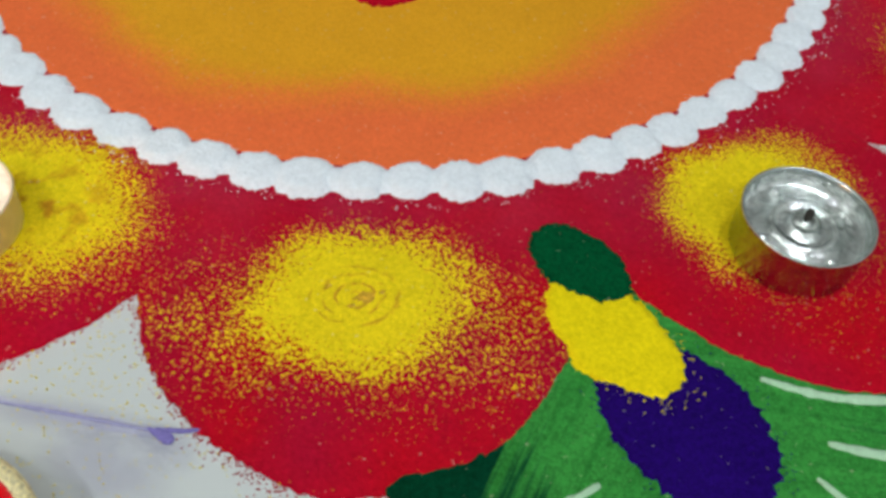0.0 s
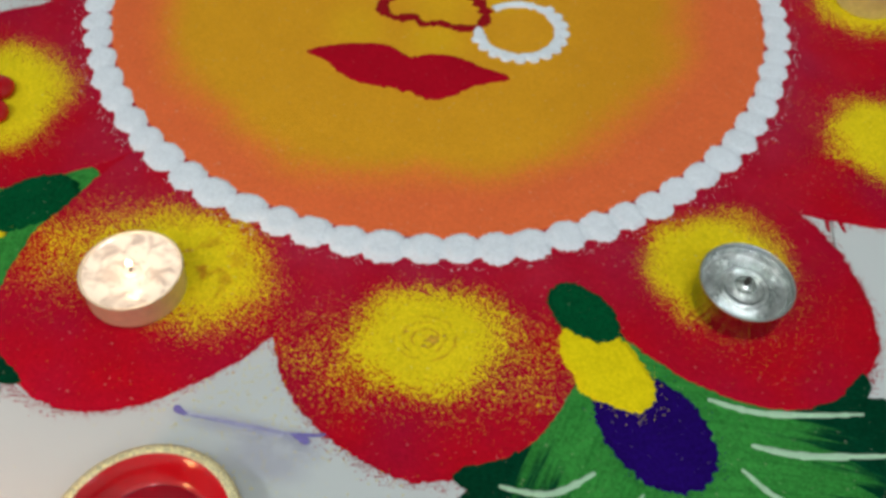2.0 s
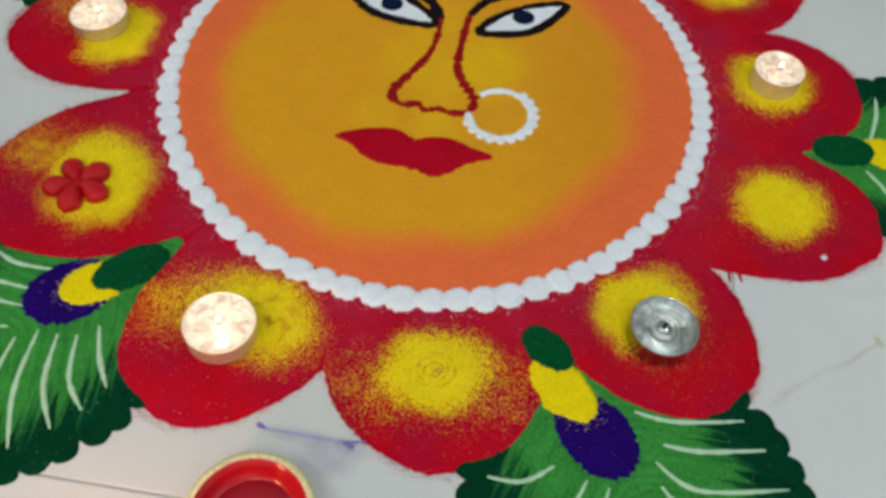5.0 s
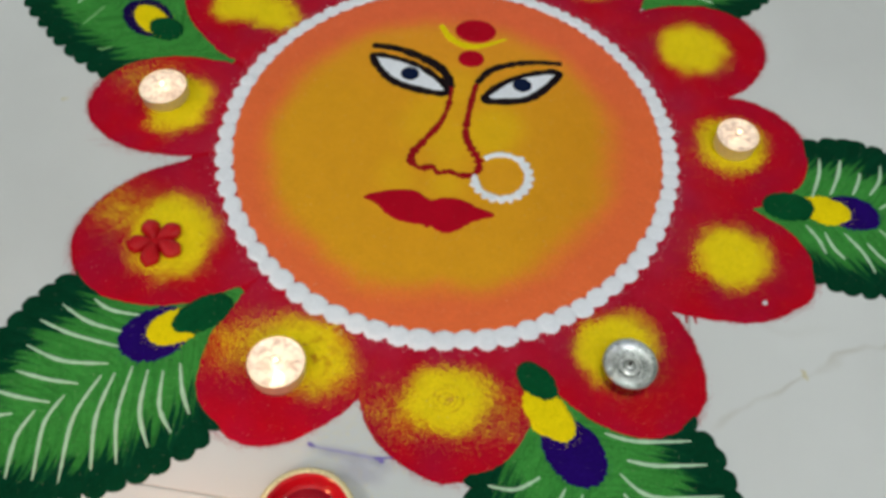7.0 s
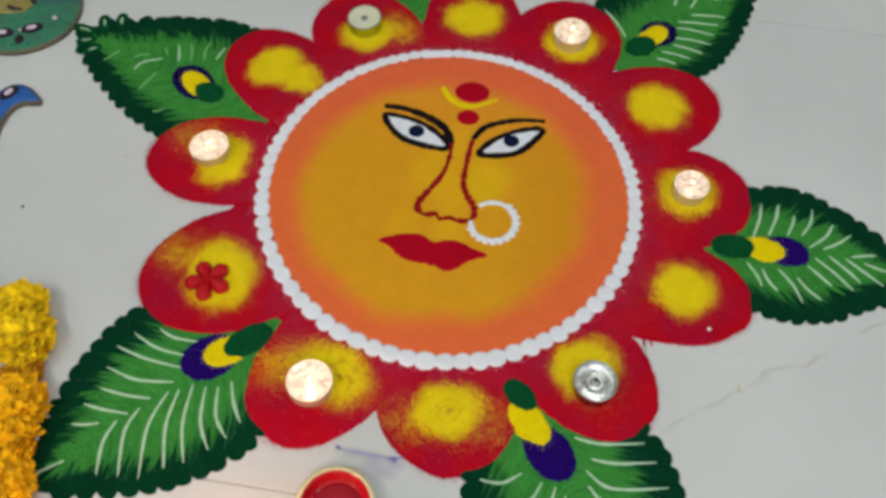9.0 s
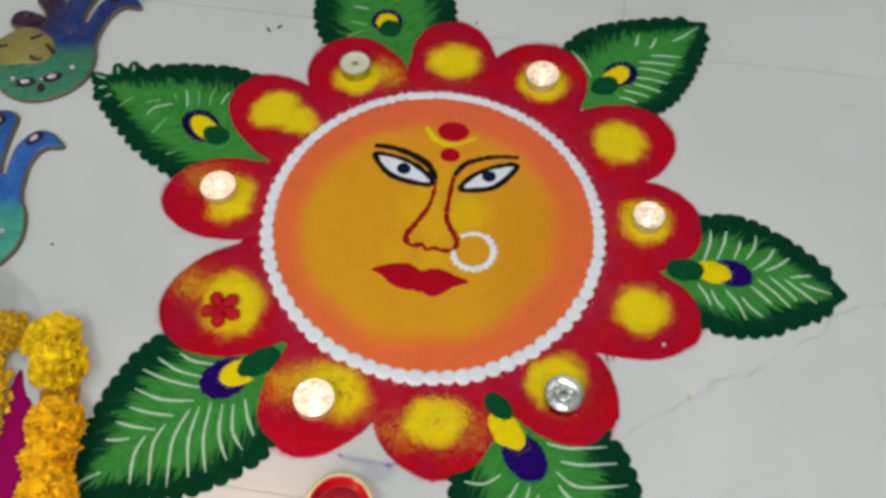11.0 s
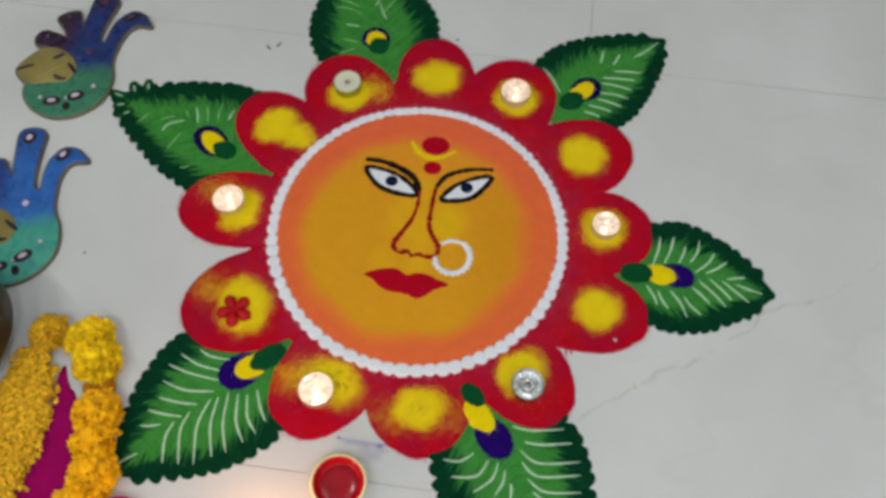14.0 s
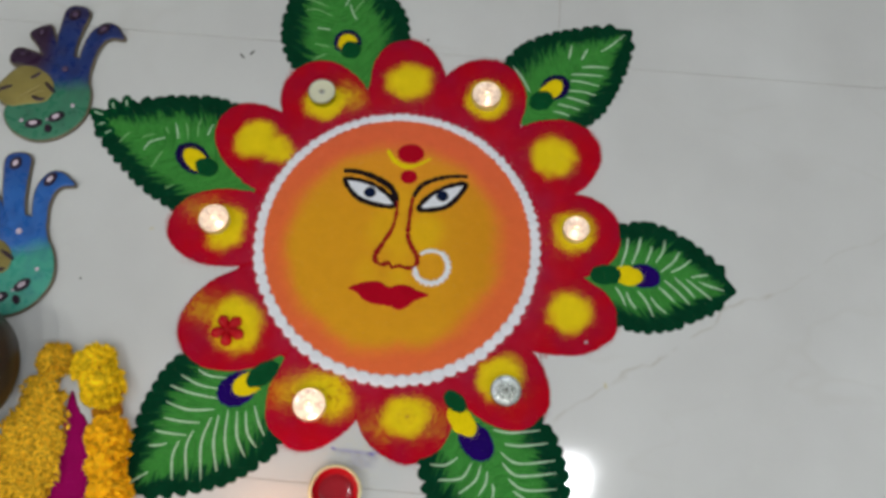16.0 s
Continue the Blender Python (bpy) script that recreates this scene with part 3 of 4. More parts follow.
hoop = thing("white_ring_shape", "white powder ring with a beaded outer edge", "powder shape")
part("band", stroke([(0.0478 + 0.0215 * math.cos(a), -0.0296 + 0.0222 * math.sin(a)) for a in [radians(q) for q in range(-172, 146, 14)]], 0.0062, ZD, 0.0016, 5, 0.1, False, 0.5), M_WHITE, hoop)
for q in range(-150, 70, 17):
    part("bead", mound(oval(0.0478 + 0.0236 * math.cos(radians(q)), -0.0296 + 0.0243 * math.sin(radians(q)), 0.0034, 0.0032, q, 14), ZD, 0.0018, 0.0004, 0.0014), M_WHITE, hoop)

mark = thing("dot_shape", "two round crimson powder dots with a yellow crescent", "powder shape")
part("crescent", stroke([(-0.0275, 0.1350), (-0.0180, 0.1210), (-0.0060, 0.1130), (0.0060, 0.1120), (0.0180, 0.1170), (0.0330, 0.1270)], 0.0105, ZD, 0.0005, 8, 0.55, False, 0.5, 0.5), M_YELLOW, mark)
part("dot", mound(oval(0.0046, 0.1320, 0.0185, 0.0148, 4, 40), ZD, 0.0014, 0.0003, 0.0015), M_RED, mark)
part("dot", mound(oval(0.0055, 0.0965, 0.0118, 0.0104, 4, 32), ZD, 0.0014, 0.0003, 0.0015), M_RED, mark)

# ---- leaves like feathers ----


def leaf_frame(base, tip):
    b, t = Vector(base), Vector(tip)
    d = (t - b).normalized()
    return b, d, Vector((-d.y, d.x)), (t - b).length


def leaf_place(frame_of, wl, wr, full, u, v, cut=0.0):
    """The place at the share u along a leaf and v across it."""
    b, d, n, length = frame_of
    prof = max(math.sin(math.pi * u ** full), 0.0) ** (0.7 if full > 0.75 else 0.8)
    s = wl if v > 0 else wr
    w = s * prof * (1 - cut / s * min(1, prof * 2)) + 0.0008
    return b + d * (u * length + 0.16 * s * prof * abs(v) ** 1.5 * (1 - u) ** 0.5 * 0.6) + n * (v * w)


def blade(base, tip, wl, wr, seed, full):
    bm = bmesh.new()
    f_of = leaf_frame(base, tip)
    uv = bm.loops.layers.uv.new("blade")
    NU, NV = 90, 22
    grid, coord = [], {}
    for i in range(NU + 1):
        u = i / NU
        row = []
        for j in range(NV + 1):
            v = 2 * j / NV - 1
            e = abs(v)
            q = leaf_place(f_of, wl, wr, full, u, v, 0.0045 + 0.001 * noise.noise(Vector((u * 90, v, seed))))
            z = 0.0008 * min(1.0, (1 - e) * 9) ** 0.6 + 0.0001 * noise.noise(Vector((u * 60 - e * 12, e * 3, seed)))
            vert = bm.verts.new((q.x, q.y, max(z, 0.0) + 0.00005))
            coord[vert] = (u - 0.27 * e ** 1.35 * (1 - 0.45 * u), v)
            row.append(vert)
        grid.append(row)
    for a, c in zip(grid, grid[1:]):
        for j in range(NV):
            bm.faces.new((a[j], c[j], c[j + 1], a[j + 1]))
    for f in bm.faces:
        for l in f.loops:
            l[uv].uv = coord[l.vert]
    bmesh.ops.recalc_face_normals(bm, faces=bm.faces)
    return bm


def on_petal(p, more=0.004):
    for cx, cy, a, b, turn in [row[:5] for row in PETALS]:
        ca, sa = math.cos(radians(turn)), math.sin(radians(turn))
        dx, dy = p.x - cx, p.y - cy
        if ((dx * ca + dy * sa) / (a + more)) ** 2 + ((dy * ca - dx * sa) / (b + more)) ** 2 < 1:
            return True
    return False


def leaf(base, tip, wl, wr, spots, seed, veins, strong, full, lobes):
    top = thing("powder_leaf", "green powder leaf with a scalloped dark edge and an eye spot", "rangoli leaf", "leaves round the powder flower")
    ob = part("blade", blade(base, tip, wl, wr, seed, full), M_LEAF, top)
    at = ob.data.attributes.new("seed", "FLOAT", "POINT")
    at.data.foreach_set("value", [float(seed)] * len(ob.data.vertices))
    f_of = leaf_frame(base, tip)
    b, d, n, length = f_of
    rng = random.Random(seed)
    # dark dabs side by side form the scalloped edge
    for side in (1, -1):
        for k in range(lobes):
            u = 0.06 + 0.90 * (k + 0.5 + rng.uniform(-0.12, 0.12)) / lobes
            out = leaf_place(f_of, wl, wr, full, u, side * 1.0)
            if on_petal(out, -0.006):
                continue
            back = max(u - 0.10 - 0.12 * u, 0.02)
            deep = leaf_place(f_of, wl, wr, full, back, side * rng.uniform(0.42, 0.66))
            pitch = (leaf_place(f_of, wl, wr, full, min(u + 0.45 / lobes, 1), side) - leaf_place(f_of, wl, wr, full, max(u - 0.45 / lobes, 0), side)).length
            way = (deep - out).normalized()
            part("edge_dab", dab(out - way * 0.0012, out + way * rng.uniform(0.026, 0.044) * min(1.0, (deep - out).length / 0.026), max(pitch * 1.22, 0.0115), 0.0001, 0.0011, side * 0.003), M_EDGELEAF, top)
    end = b + d * length
    part("edge_dab", dab(end + d * 0.001, end - d * 0.032, 0.015, 0.0001, 0.0011), M_EDGELEAF, top)
    # pale lines, each from its one end over a bend to the other: millimetres along the leaf and across it
    for k, (a0, c0, a1, c1, a2, c2) in enumerate(veins):
        pts = [b + d * (a / 1000) + n * (c / 1000) for a, c in ((a0, c0), (a1, c1), (a2, c2))]
        pts = [(p.x, p.y) for p in pts if not on_petal(p, -0.002)]
        if len(pts) > 1:
            pale = strong or k % 3 == 1
            part("vein", stroke(pts, 0.0029 if strong else 0.0025, 0.0008, 0.0007, 12, 0.55, False, 0.45), M_VEIN if pale else M_VEIN_SOFT, top)
    names = ("purple_spot", "yellow_spot", "green_spot")
    mats = (M_DARKVIOLET if seed in (2, 3, 4) else M_PURPLE, M_YELLOW, M_BOTTLE)
    for q, (name, mat, (x, y, a, c, turn)) in enumerate(zip(names, mats, spots)):
        part(name, mound(hand_drawn(oval(x, y, a, c, turn, 150), 0.0016, seed + q), 0.0009, 0.0010 + 0.0006 * q, 0.0015, 0.003), mat, top)


VEINS_SOUTHWEST = [(88, -59, 83, -44, 68, -26), (108, -69, 100, -45, 85, -23), (126, -67, 113, -42, 91, -12), (142, -54, 128, -28, 104, -6), (156, -40, 142, -21, 127, -5), (173, -35, 163, -21, 148, -4),
                   (189, -25, 181, -18, 171, -12), (235, -5, 224, -3, 208, 0), (158, -5, 176, 5, 193, 27), (138, -3, 158, 8, 180, 39), (112, -1, 141, 16, 168, 51), (104, 3, 129, 25, 148, 56),
                   (92, 6, 117, 32, 133, 62), (85, 15, 104, 39, 112, 65), (77, 22, 92, 44, 95, 65), (65, 24, 74, 43, 79, 61)]
VEINS_WEST = [(208, 20, 206, 10, 203, -1), (171, 14, 169, 0, 154, -15), (183, 0, 178, -7, 170, -13), (162, -29, 159, -26, 153, -22), (153, -40, 144, -30, 137, -20), (141, -47, 134, -40, 125, -27),
              (125, -61, 121, -47, 114, -35), (105, -62, 105, -53, 103, -43), (147, 33, 147, 16, 147, 5), (114, 50, 110, 48, 105, 42)]
VEINS_NORTH = [(156, 44, 151, 27, 134, 11), (121, 37, 117, 28, 112, 19), (95, 46, 90, 37, 84, 26), (70, 55, 72, 47, 74, 33), (118, -22, 130, -20, 147, -20), (176, 40, 165, 26, 152, 12), (150, -44, 140, -30, 126, -18), (170, -36, 160, -24, 146, -12)]
VEINS_NORTHEAST = [(57, 74, 54, 53, 45, 27), (168, 5, 187, 2, 215, 1), (129, 5, 141, -5, 156, -21), (109, 7, 123, -6, 140, -25), (100, 1, 111, -11, 124, -33), (87, -9, 100, -23, 110, -41), (77, -14, 85, -27, 93, -44),
                   (60, -14, 69, -27, 76, -41), (47, -18, 54, -27, 58, -38), (144, 41, 133, 33, 125, 28), (156, 21, 148, 18, 137, 14)]
VEINS_EAST = [(55, 58, 54, 40, 47, 14), (72, 60, 69, 42, 62, 21), (87, 49, 85, 39, 80, 25), (104, 60, 102, 44, 93, 27), (123, 46, 116, 31, 100, 15), (139, 37, 127, 25, 113, 16), (161, 18, 152, 16, 139, 12), (182, -1, 167, 2, 150, 7),
              (105, 4, 122, -9, 138, -25), (118, 9, 135, -5, 145, -15), (133, 9, 151, -4, 166, -15), (98, -6, 110, -16, 119, -24), (71, -15, 84, -30, 92, -47), (56, -17, 62, -30, 70, -39), (42, -13, 51, -25, 56, -37), (88, -21, 97, -32, 109, -41)]
VEINS_SOUTH = [(66, 24, 80, 40, 96, 73), (88, 27, 100, 43, 114, 73), (94, 18, 116, 29, 136, 70), (106, 13, 128, 21, 149, 63), (125, 9, 146, 19, 165, 53), (87, -19, 96, -39, 84, -64), (73, -30, 73, -48, 63, -63),
               (95, -11, 107, -26, 110, -51), (105, -8, 116, -17, 124, -32), (121, -10, 129, -14, 136, -20), (140, 7, 148, 10, 157, 15)]
LEAVES = [
    ((-0.126, -0.166), (-0.289, -0.346), 0.084, 0.090, [(-0.1765, -0.2110, 0.0260, 0.0215, 40), (-0.1658, -0.2042, 0.0200, 0.0150, 40), (-0.1490, -0.1910, 0.0235, 0.0140, 42)], 1, VEINS_SOUTHWEST, True, 0.72, 15),
    ((-0.198, 0.058), (-0.446, 0.153), 0.070, 0.103, [(-0.2935, 0.0995, 0.0280, 0.0200, 140), (-0.2880, 0.0965, 0.0245, 0.0140, 140), (-0.2725, 0.0870, 0.0175, 0.0135, 155)], 2, VEINS_WEST, False, 0.62, 15),
    ((-0.074, 0.226), (-0.165, 0.455), 0.090, 0.092, [(-0.1060, 0.3050, 0.0200, 0.0200, 110), (-0.1055, 0.3025, 0.0160, 0.0150, 110), (-0.0995, 0.2920, 0.0150, 0.0150, 110)], 3, VEINS_NORTH, False, 0.75, 15),
    ((0.152, 0.194), (0.304, 0.362), 0.090, 0.066, [(0.1975, 0.2565, 0.0225, 0.0190, 48), (0.1920, 0.2510, 0.0215, 0.0140, 48), (0.1792, 0.2330, 0.0190, 0.0145, 40)], 4, VEINS_NORTHEAST, True, 0.64, 15),
    ((0.247, -0.021), (0.444, -0.027), 0.082, 0.068, [(0.3250, -0.0172, 0.0220, 0.0165, 0), (0.3060, -0.0180, 0.0200, 0.0140, -8), (0.2760, -0.0192, 0.0210, 0.0140, 2)], 5, VEINS_EAST, True, 0.72, 13),
    ((0.085, -0.193), (0.223, -0.386), 0.084, 0.084, [(0.1235, -0.2490, 0.0260, 0.0190, -46), (0.1047, -0.2262, 0.0240, 0.0140, -42), (0.0945, -0.2032, 0.0178, 0.0118, -42)], 6, VEINS_SOUTH, True, 0.8, 14),
]
for row in LEAVES:
    leaf(*row)


def tip_lobes(owner, spots):
    """Loose finger strokes of dark powder with a pale line in each, round a leaf's end."""
    for x, y, turn, length in spots:
        c, d = Vector((x, y)), Vector((math.cos(radians(turn)), math.sin(radians(turn)))) * length
        part("lobe", stroke([c - d * 0.5, c, c + d * 0.5], 0.0150, 0.0002, 0.0014, 6, 0.55), M_BOTTLE, owner)
        part("vein", stroke([c - d * 0.25, c, c + d * 0.2], 0.0028, 0.0014, 0.0005, 6, 0.6), M_VEIN, owner)


leaves = [o for o in scene.objects if o.name.startswith("powder_leaf")]
tip_lobes(leaves[1], [(-0.438, 0.156, 165, 0.030), (-0.420, 0.170, 115, 0.024), (-0.402, 0.176, 105, 0.024), (-0.430, 0.140, 200, 0.022), (-0.418, 0.128, 215, 0.020)])

# ---- tealights ----
CUP = [(0.0, 0.0002), (0.0176, 0.0002), (0.0181, 0.001), (0.0183, 0.0110), (0.0188, 0.0115), (0.0187, 0.0121), (0.0182, 0.0122), (0.0179, 0.0117), (0.0176, 0.0085)]
FOILTOP = [(0.0178, 0.0106), (0.0172, 0.0082), (0.0160, 0.0076), (0.0108, 0.0076), (0.0100, 0.0084), (0.0093, 0.0090), (0.0086, 0.0089), (0.0078, 0.0080), (0.0070, 0.0076), (0.0048, 0.0078), (0.0040, 0.0090), (0.0028, 0.0096), (0.0, 0.0096)]
WAXTOP = [(0.0178, 0.0112), (0.0168, 0.0107), (0.0110, 0.0104), (0.0040, 0.0105), (0.0, 0.0105)]


def tealight(x, y, kind, turn, size=1.0, tall=1.28):
    label = {"foil": "silver foil tealight cup with ringed base on powder", "warm": "foil tealight with melted wax, warm shine in its colour, flame added", "wax": "foil tealight filled with solid pale wax"}[kind]
    t = thing("tealight", label, "tealight", "tealights on the petals", (x, y, 0.0017))
    t.rotation_euler = (radians(1.5), radians(-1.5), radians(turn))
    t.scale = (1.06 * size, 1.06 * size, tall) if kind == "warm" else (size, size, tall)
    part("cup", lathe(CUP), M_LITFOIL if kind == "warm" else M_FOIL, t)
    if kind == "wax":
        part("wax", lathe(WAXTOP), M_WAX, t)
    else:
        part("base_plate" if kind == "foil" else "wax", lathe(FOILTOP if kind == "foil" else WAXTOP), M_FOILBASE if kind == "foil" else M_WARMWAX, t)
    if kind == "foil":
        for k in range(4):
            a = radians(20 + 90 * k)
            part("stud", lathe([(0.0019, 0.0070), (0.0016, 0.0084), (0.0008, 0.0089), (0.0, 0.0090)], 12, 0.0136 * math.cos(a), 0.0136 * math.sin(a)), M_FOILBASE, t)
    part("wick_holder", lathe([(0.0042, 0.0096), (0.0040, 0.0106), (0.0012, 0.0109), (0.0, 0.0109)], 20), M_WARMWAX if kind == "warm" else M_FOIL, t)
    thick = 0.0012 if kind == "foil" else 0.0007
    part("wick", lathe([(thick, 0.0106), (thick * 0.85, 0.0134), (0.0, 0.0137)], 8), M_WICK if kind == "foil" else M_PALEWICK, t)
    # tiny flame and the point lamp above it, both added to brighten the wax
    if kind == "warm":
        part("flame", lathe([(0.0, 0.0136), (0.0010, 0.0144), (0.0012, 0.0152), (0.0006, 0.0164), (0.0, 0.0172)], 12), M_ADDEDFLAME, t)
        data = bpy.data.lights.new("tealight_fill", "POINT")
        data.energy, data.color, data.shadow_soft_size = (0.016 if x < 0 else 0.008), (1.0, 0.66, 0.42), 0.003
        new("tealight_fill_lamp", data).location = (x, y, 0.0300)


for row in ((0.1018, 0.2272, "warm", 0), (0.2335, 0.0365, "warm", 40, 0.86, 1.2), (0.1545, -0.1862, "foil", 100), (-0.0832, -0.2250, "warm", 200, 1.0, 1.1), (-0.2440, 0.0085, "warm", 300, 1.0, 0.92), (-0.1280, 0.2110, "wax", 20)):
    tealight(*row)

# ---- red gem flower ----
gem = thing("gem_flower", "glossy red acrylic flower with five domed petals", "ornament", loc=(-0.2005, -0.1385, 0.0018))
for k in range(5):
    bm = bmesh.new()
    bmesh.ops.create_uvsphere(bm, u_segments=20, v_segments=12, radius=1.0)
    for v in bm.verts:
        v.co = Vector((0.0012 + (v.co.x + 1) * 0.0105, v.co.y * 0.0073 * (1 + 0.45 * v.co.x) * (1 - 0.55 * max(v.co.x, 0) ** 3), 0.0018 + v.co.z * (0.0078 if v.co.z > 0 else 0.0018)))
    ob = part("petal", bm, M_GEM, gem)
    ob.rotation_euler = (0, 0, radians(-90 + 72 * k))
part("heart", lathe([(0.0055, 0.0004), (0.0052, 0.003), (0.003, 0.0052), (0.0, 0.0058)], 20), M_GEM, gem)

# ---- clay lamps ----


def clay_lamp(x, y, lit, outside=None):
    t = thing("clay_lamp", "small red glazed clay lamp" + (" with bright pink rim" if outside else " with gold glitter rim") + (", burning" if lit else ", unlit"), "oil lamp", "clay lamps", (x, y, 0.0))
    part("bowl", lathe([(0.0, 0.0003), (0.018, 0.0003), (0.022, 0.003), (0.0290, 0.011), (0.0312, 0.0140), (0.0314, 0.0160), (0.0296, 0.0172), (0.0276, 0.0168)], 64), outside or M_GLITTER, t)
    part("glaze", lathe([(0.0277, 0.0170), (0.0268, 0.0164), (0.0248, 0.0125), (0.0222, 0.0088), (0.0205, 0.0072), (0.0, 0.0068)], 64), M_ENAMEL, t, "glossy red glaze")
    part("wax", lathe([(0.0205, 0.0078), (0.0196, 0.0085), (0.011, 0.0083), (0.0, 0.0083)], 48), M_REDWAX, t, "dull red wax")
    if lit:
        part("wick", lathe([(0.0012, 0.009), (0.001, 0.017), (0.0, 0.0172)], 8), M_WICK, t)
        part("flame", lathe([(0.0, 0.016), (0.0035, 0.022), (0.004, 0.026), (0.002, 0.036), (0.0, 0.043)], 16), M_FLAME, t)


clay_lamp(-0.0375, -0.3240, False)
clay_lamp(-0.2600, -0.4010, False, M_PINKCLAY)
clay_lamp(-0.1050, -0.3990, True)
flame_light = bpy.data.lights.new("flame_light", "POINT")
flame_light.energy, flame_light.color, flame_light.shadow_soft_size = 0.36, (1.0, 0.43, 0.20), 0.008
new("flame_lamp", flame_light).location = (-0.1050, -0.3990, 0.046)

# ---- painted wooden ornaments with toes ----


def finger(path, w0, w1, n=10):
    """Outline of a flat finger along a curve, w0 wide at the root and w1 near the round end."""
    line = spline([(*p, 0) for p in path], n)
    left, right = [], []
    m = len(line)
    for i, p in enumerate(line):
        d = (line[min(i + 1, m - 1)] - line[max(i - 1, 0)]).normalized()
        f = i / (m - 1)
        w = (w0 + (w1 - w0) * f) * math.sqrt(max(1 - max((f - 0.75) / 0.25, 0) ** 2, 0.02))
        left.append((p.x - d.y * w, p.y + d.x * w))
        right.append((p.x + d.y * w, p.y - d.x * w))
    return left + right[::-1]


def grown(outline, k):
    pts = [Vector(p) for p in outline]
    n = len(pts)
    out = []
    area = sum(pts[i].x * pts[(i + 1) % n].y - pts[(i + 1) % n].x * pts[i].y for i in range(n))
    for i, p in enumerate(pts):
        d = (pts[(i + 1) % n] - pts[i - 1]).normalized()
        out.append(p + Vector((d.y, -d.x)) * (k if area > 0 else -k))
    return out


def foot_lacquer(name, teal, blue, dark):
    n = Net(name)
    p = n.t.nodes.new("ShaderNodeTexCoord").outputs["Object"]
    x, y, _ = n.split(p)
    wob = n.math("MULTIPLY", n.math("SUBTRACT", n.noise(p, 38, 3), 0.5), 0.05)
    wob = n.math("MULTIPLY", wob, 0.5)
    c = n.mix(n.span(n.math("ADD", y, n.math("ADD", wob, n.math("MULTIPLY", x, -0.25))), -0.020, 0.004, 0, 1, True), teal, blue)
    c = n.mix(n.math("MULTIPLY", n.span(n.math("ADD", x, wob), -0.020, -0.050, 0, 1, True), n.span(y, -0.01, 0.02)), c, dark)
    c = n.mix(n.span(y, 0.075, 0.125, 0, 0.6), c, dark)
    c = n.mix(n.span(n.noise(p, 55, 3), 0.50, 0.75, 0, 0.3), c, dark)
    n.bump(n.noise(p, 260, 3), 0.3, 0.001)
    return n.end(c, n.span(n.noise(p, 90, 2), 0.3, 0.7, 0.22, 0.38), 0, 0.5)


M_FOOT = foot_lacquer("teal_to_blue_lacquer", (0.06, 0.36, 0.27), (0.022, 0.13, 0.46), (0.012, 0.04, 0.20))
# deeper paint, darkened further by the shade of the room's corner
M_FOOTSHADED = foot_lacquer("shaded_green_to_blue_lacquer", (0.040, 0.20, 0.115), (0.009, 0.030, 0.16), (0.030, 0.010, 0.036))


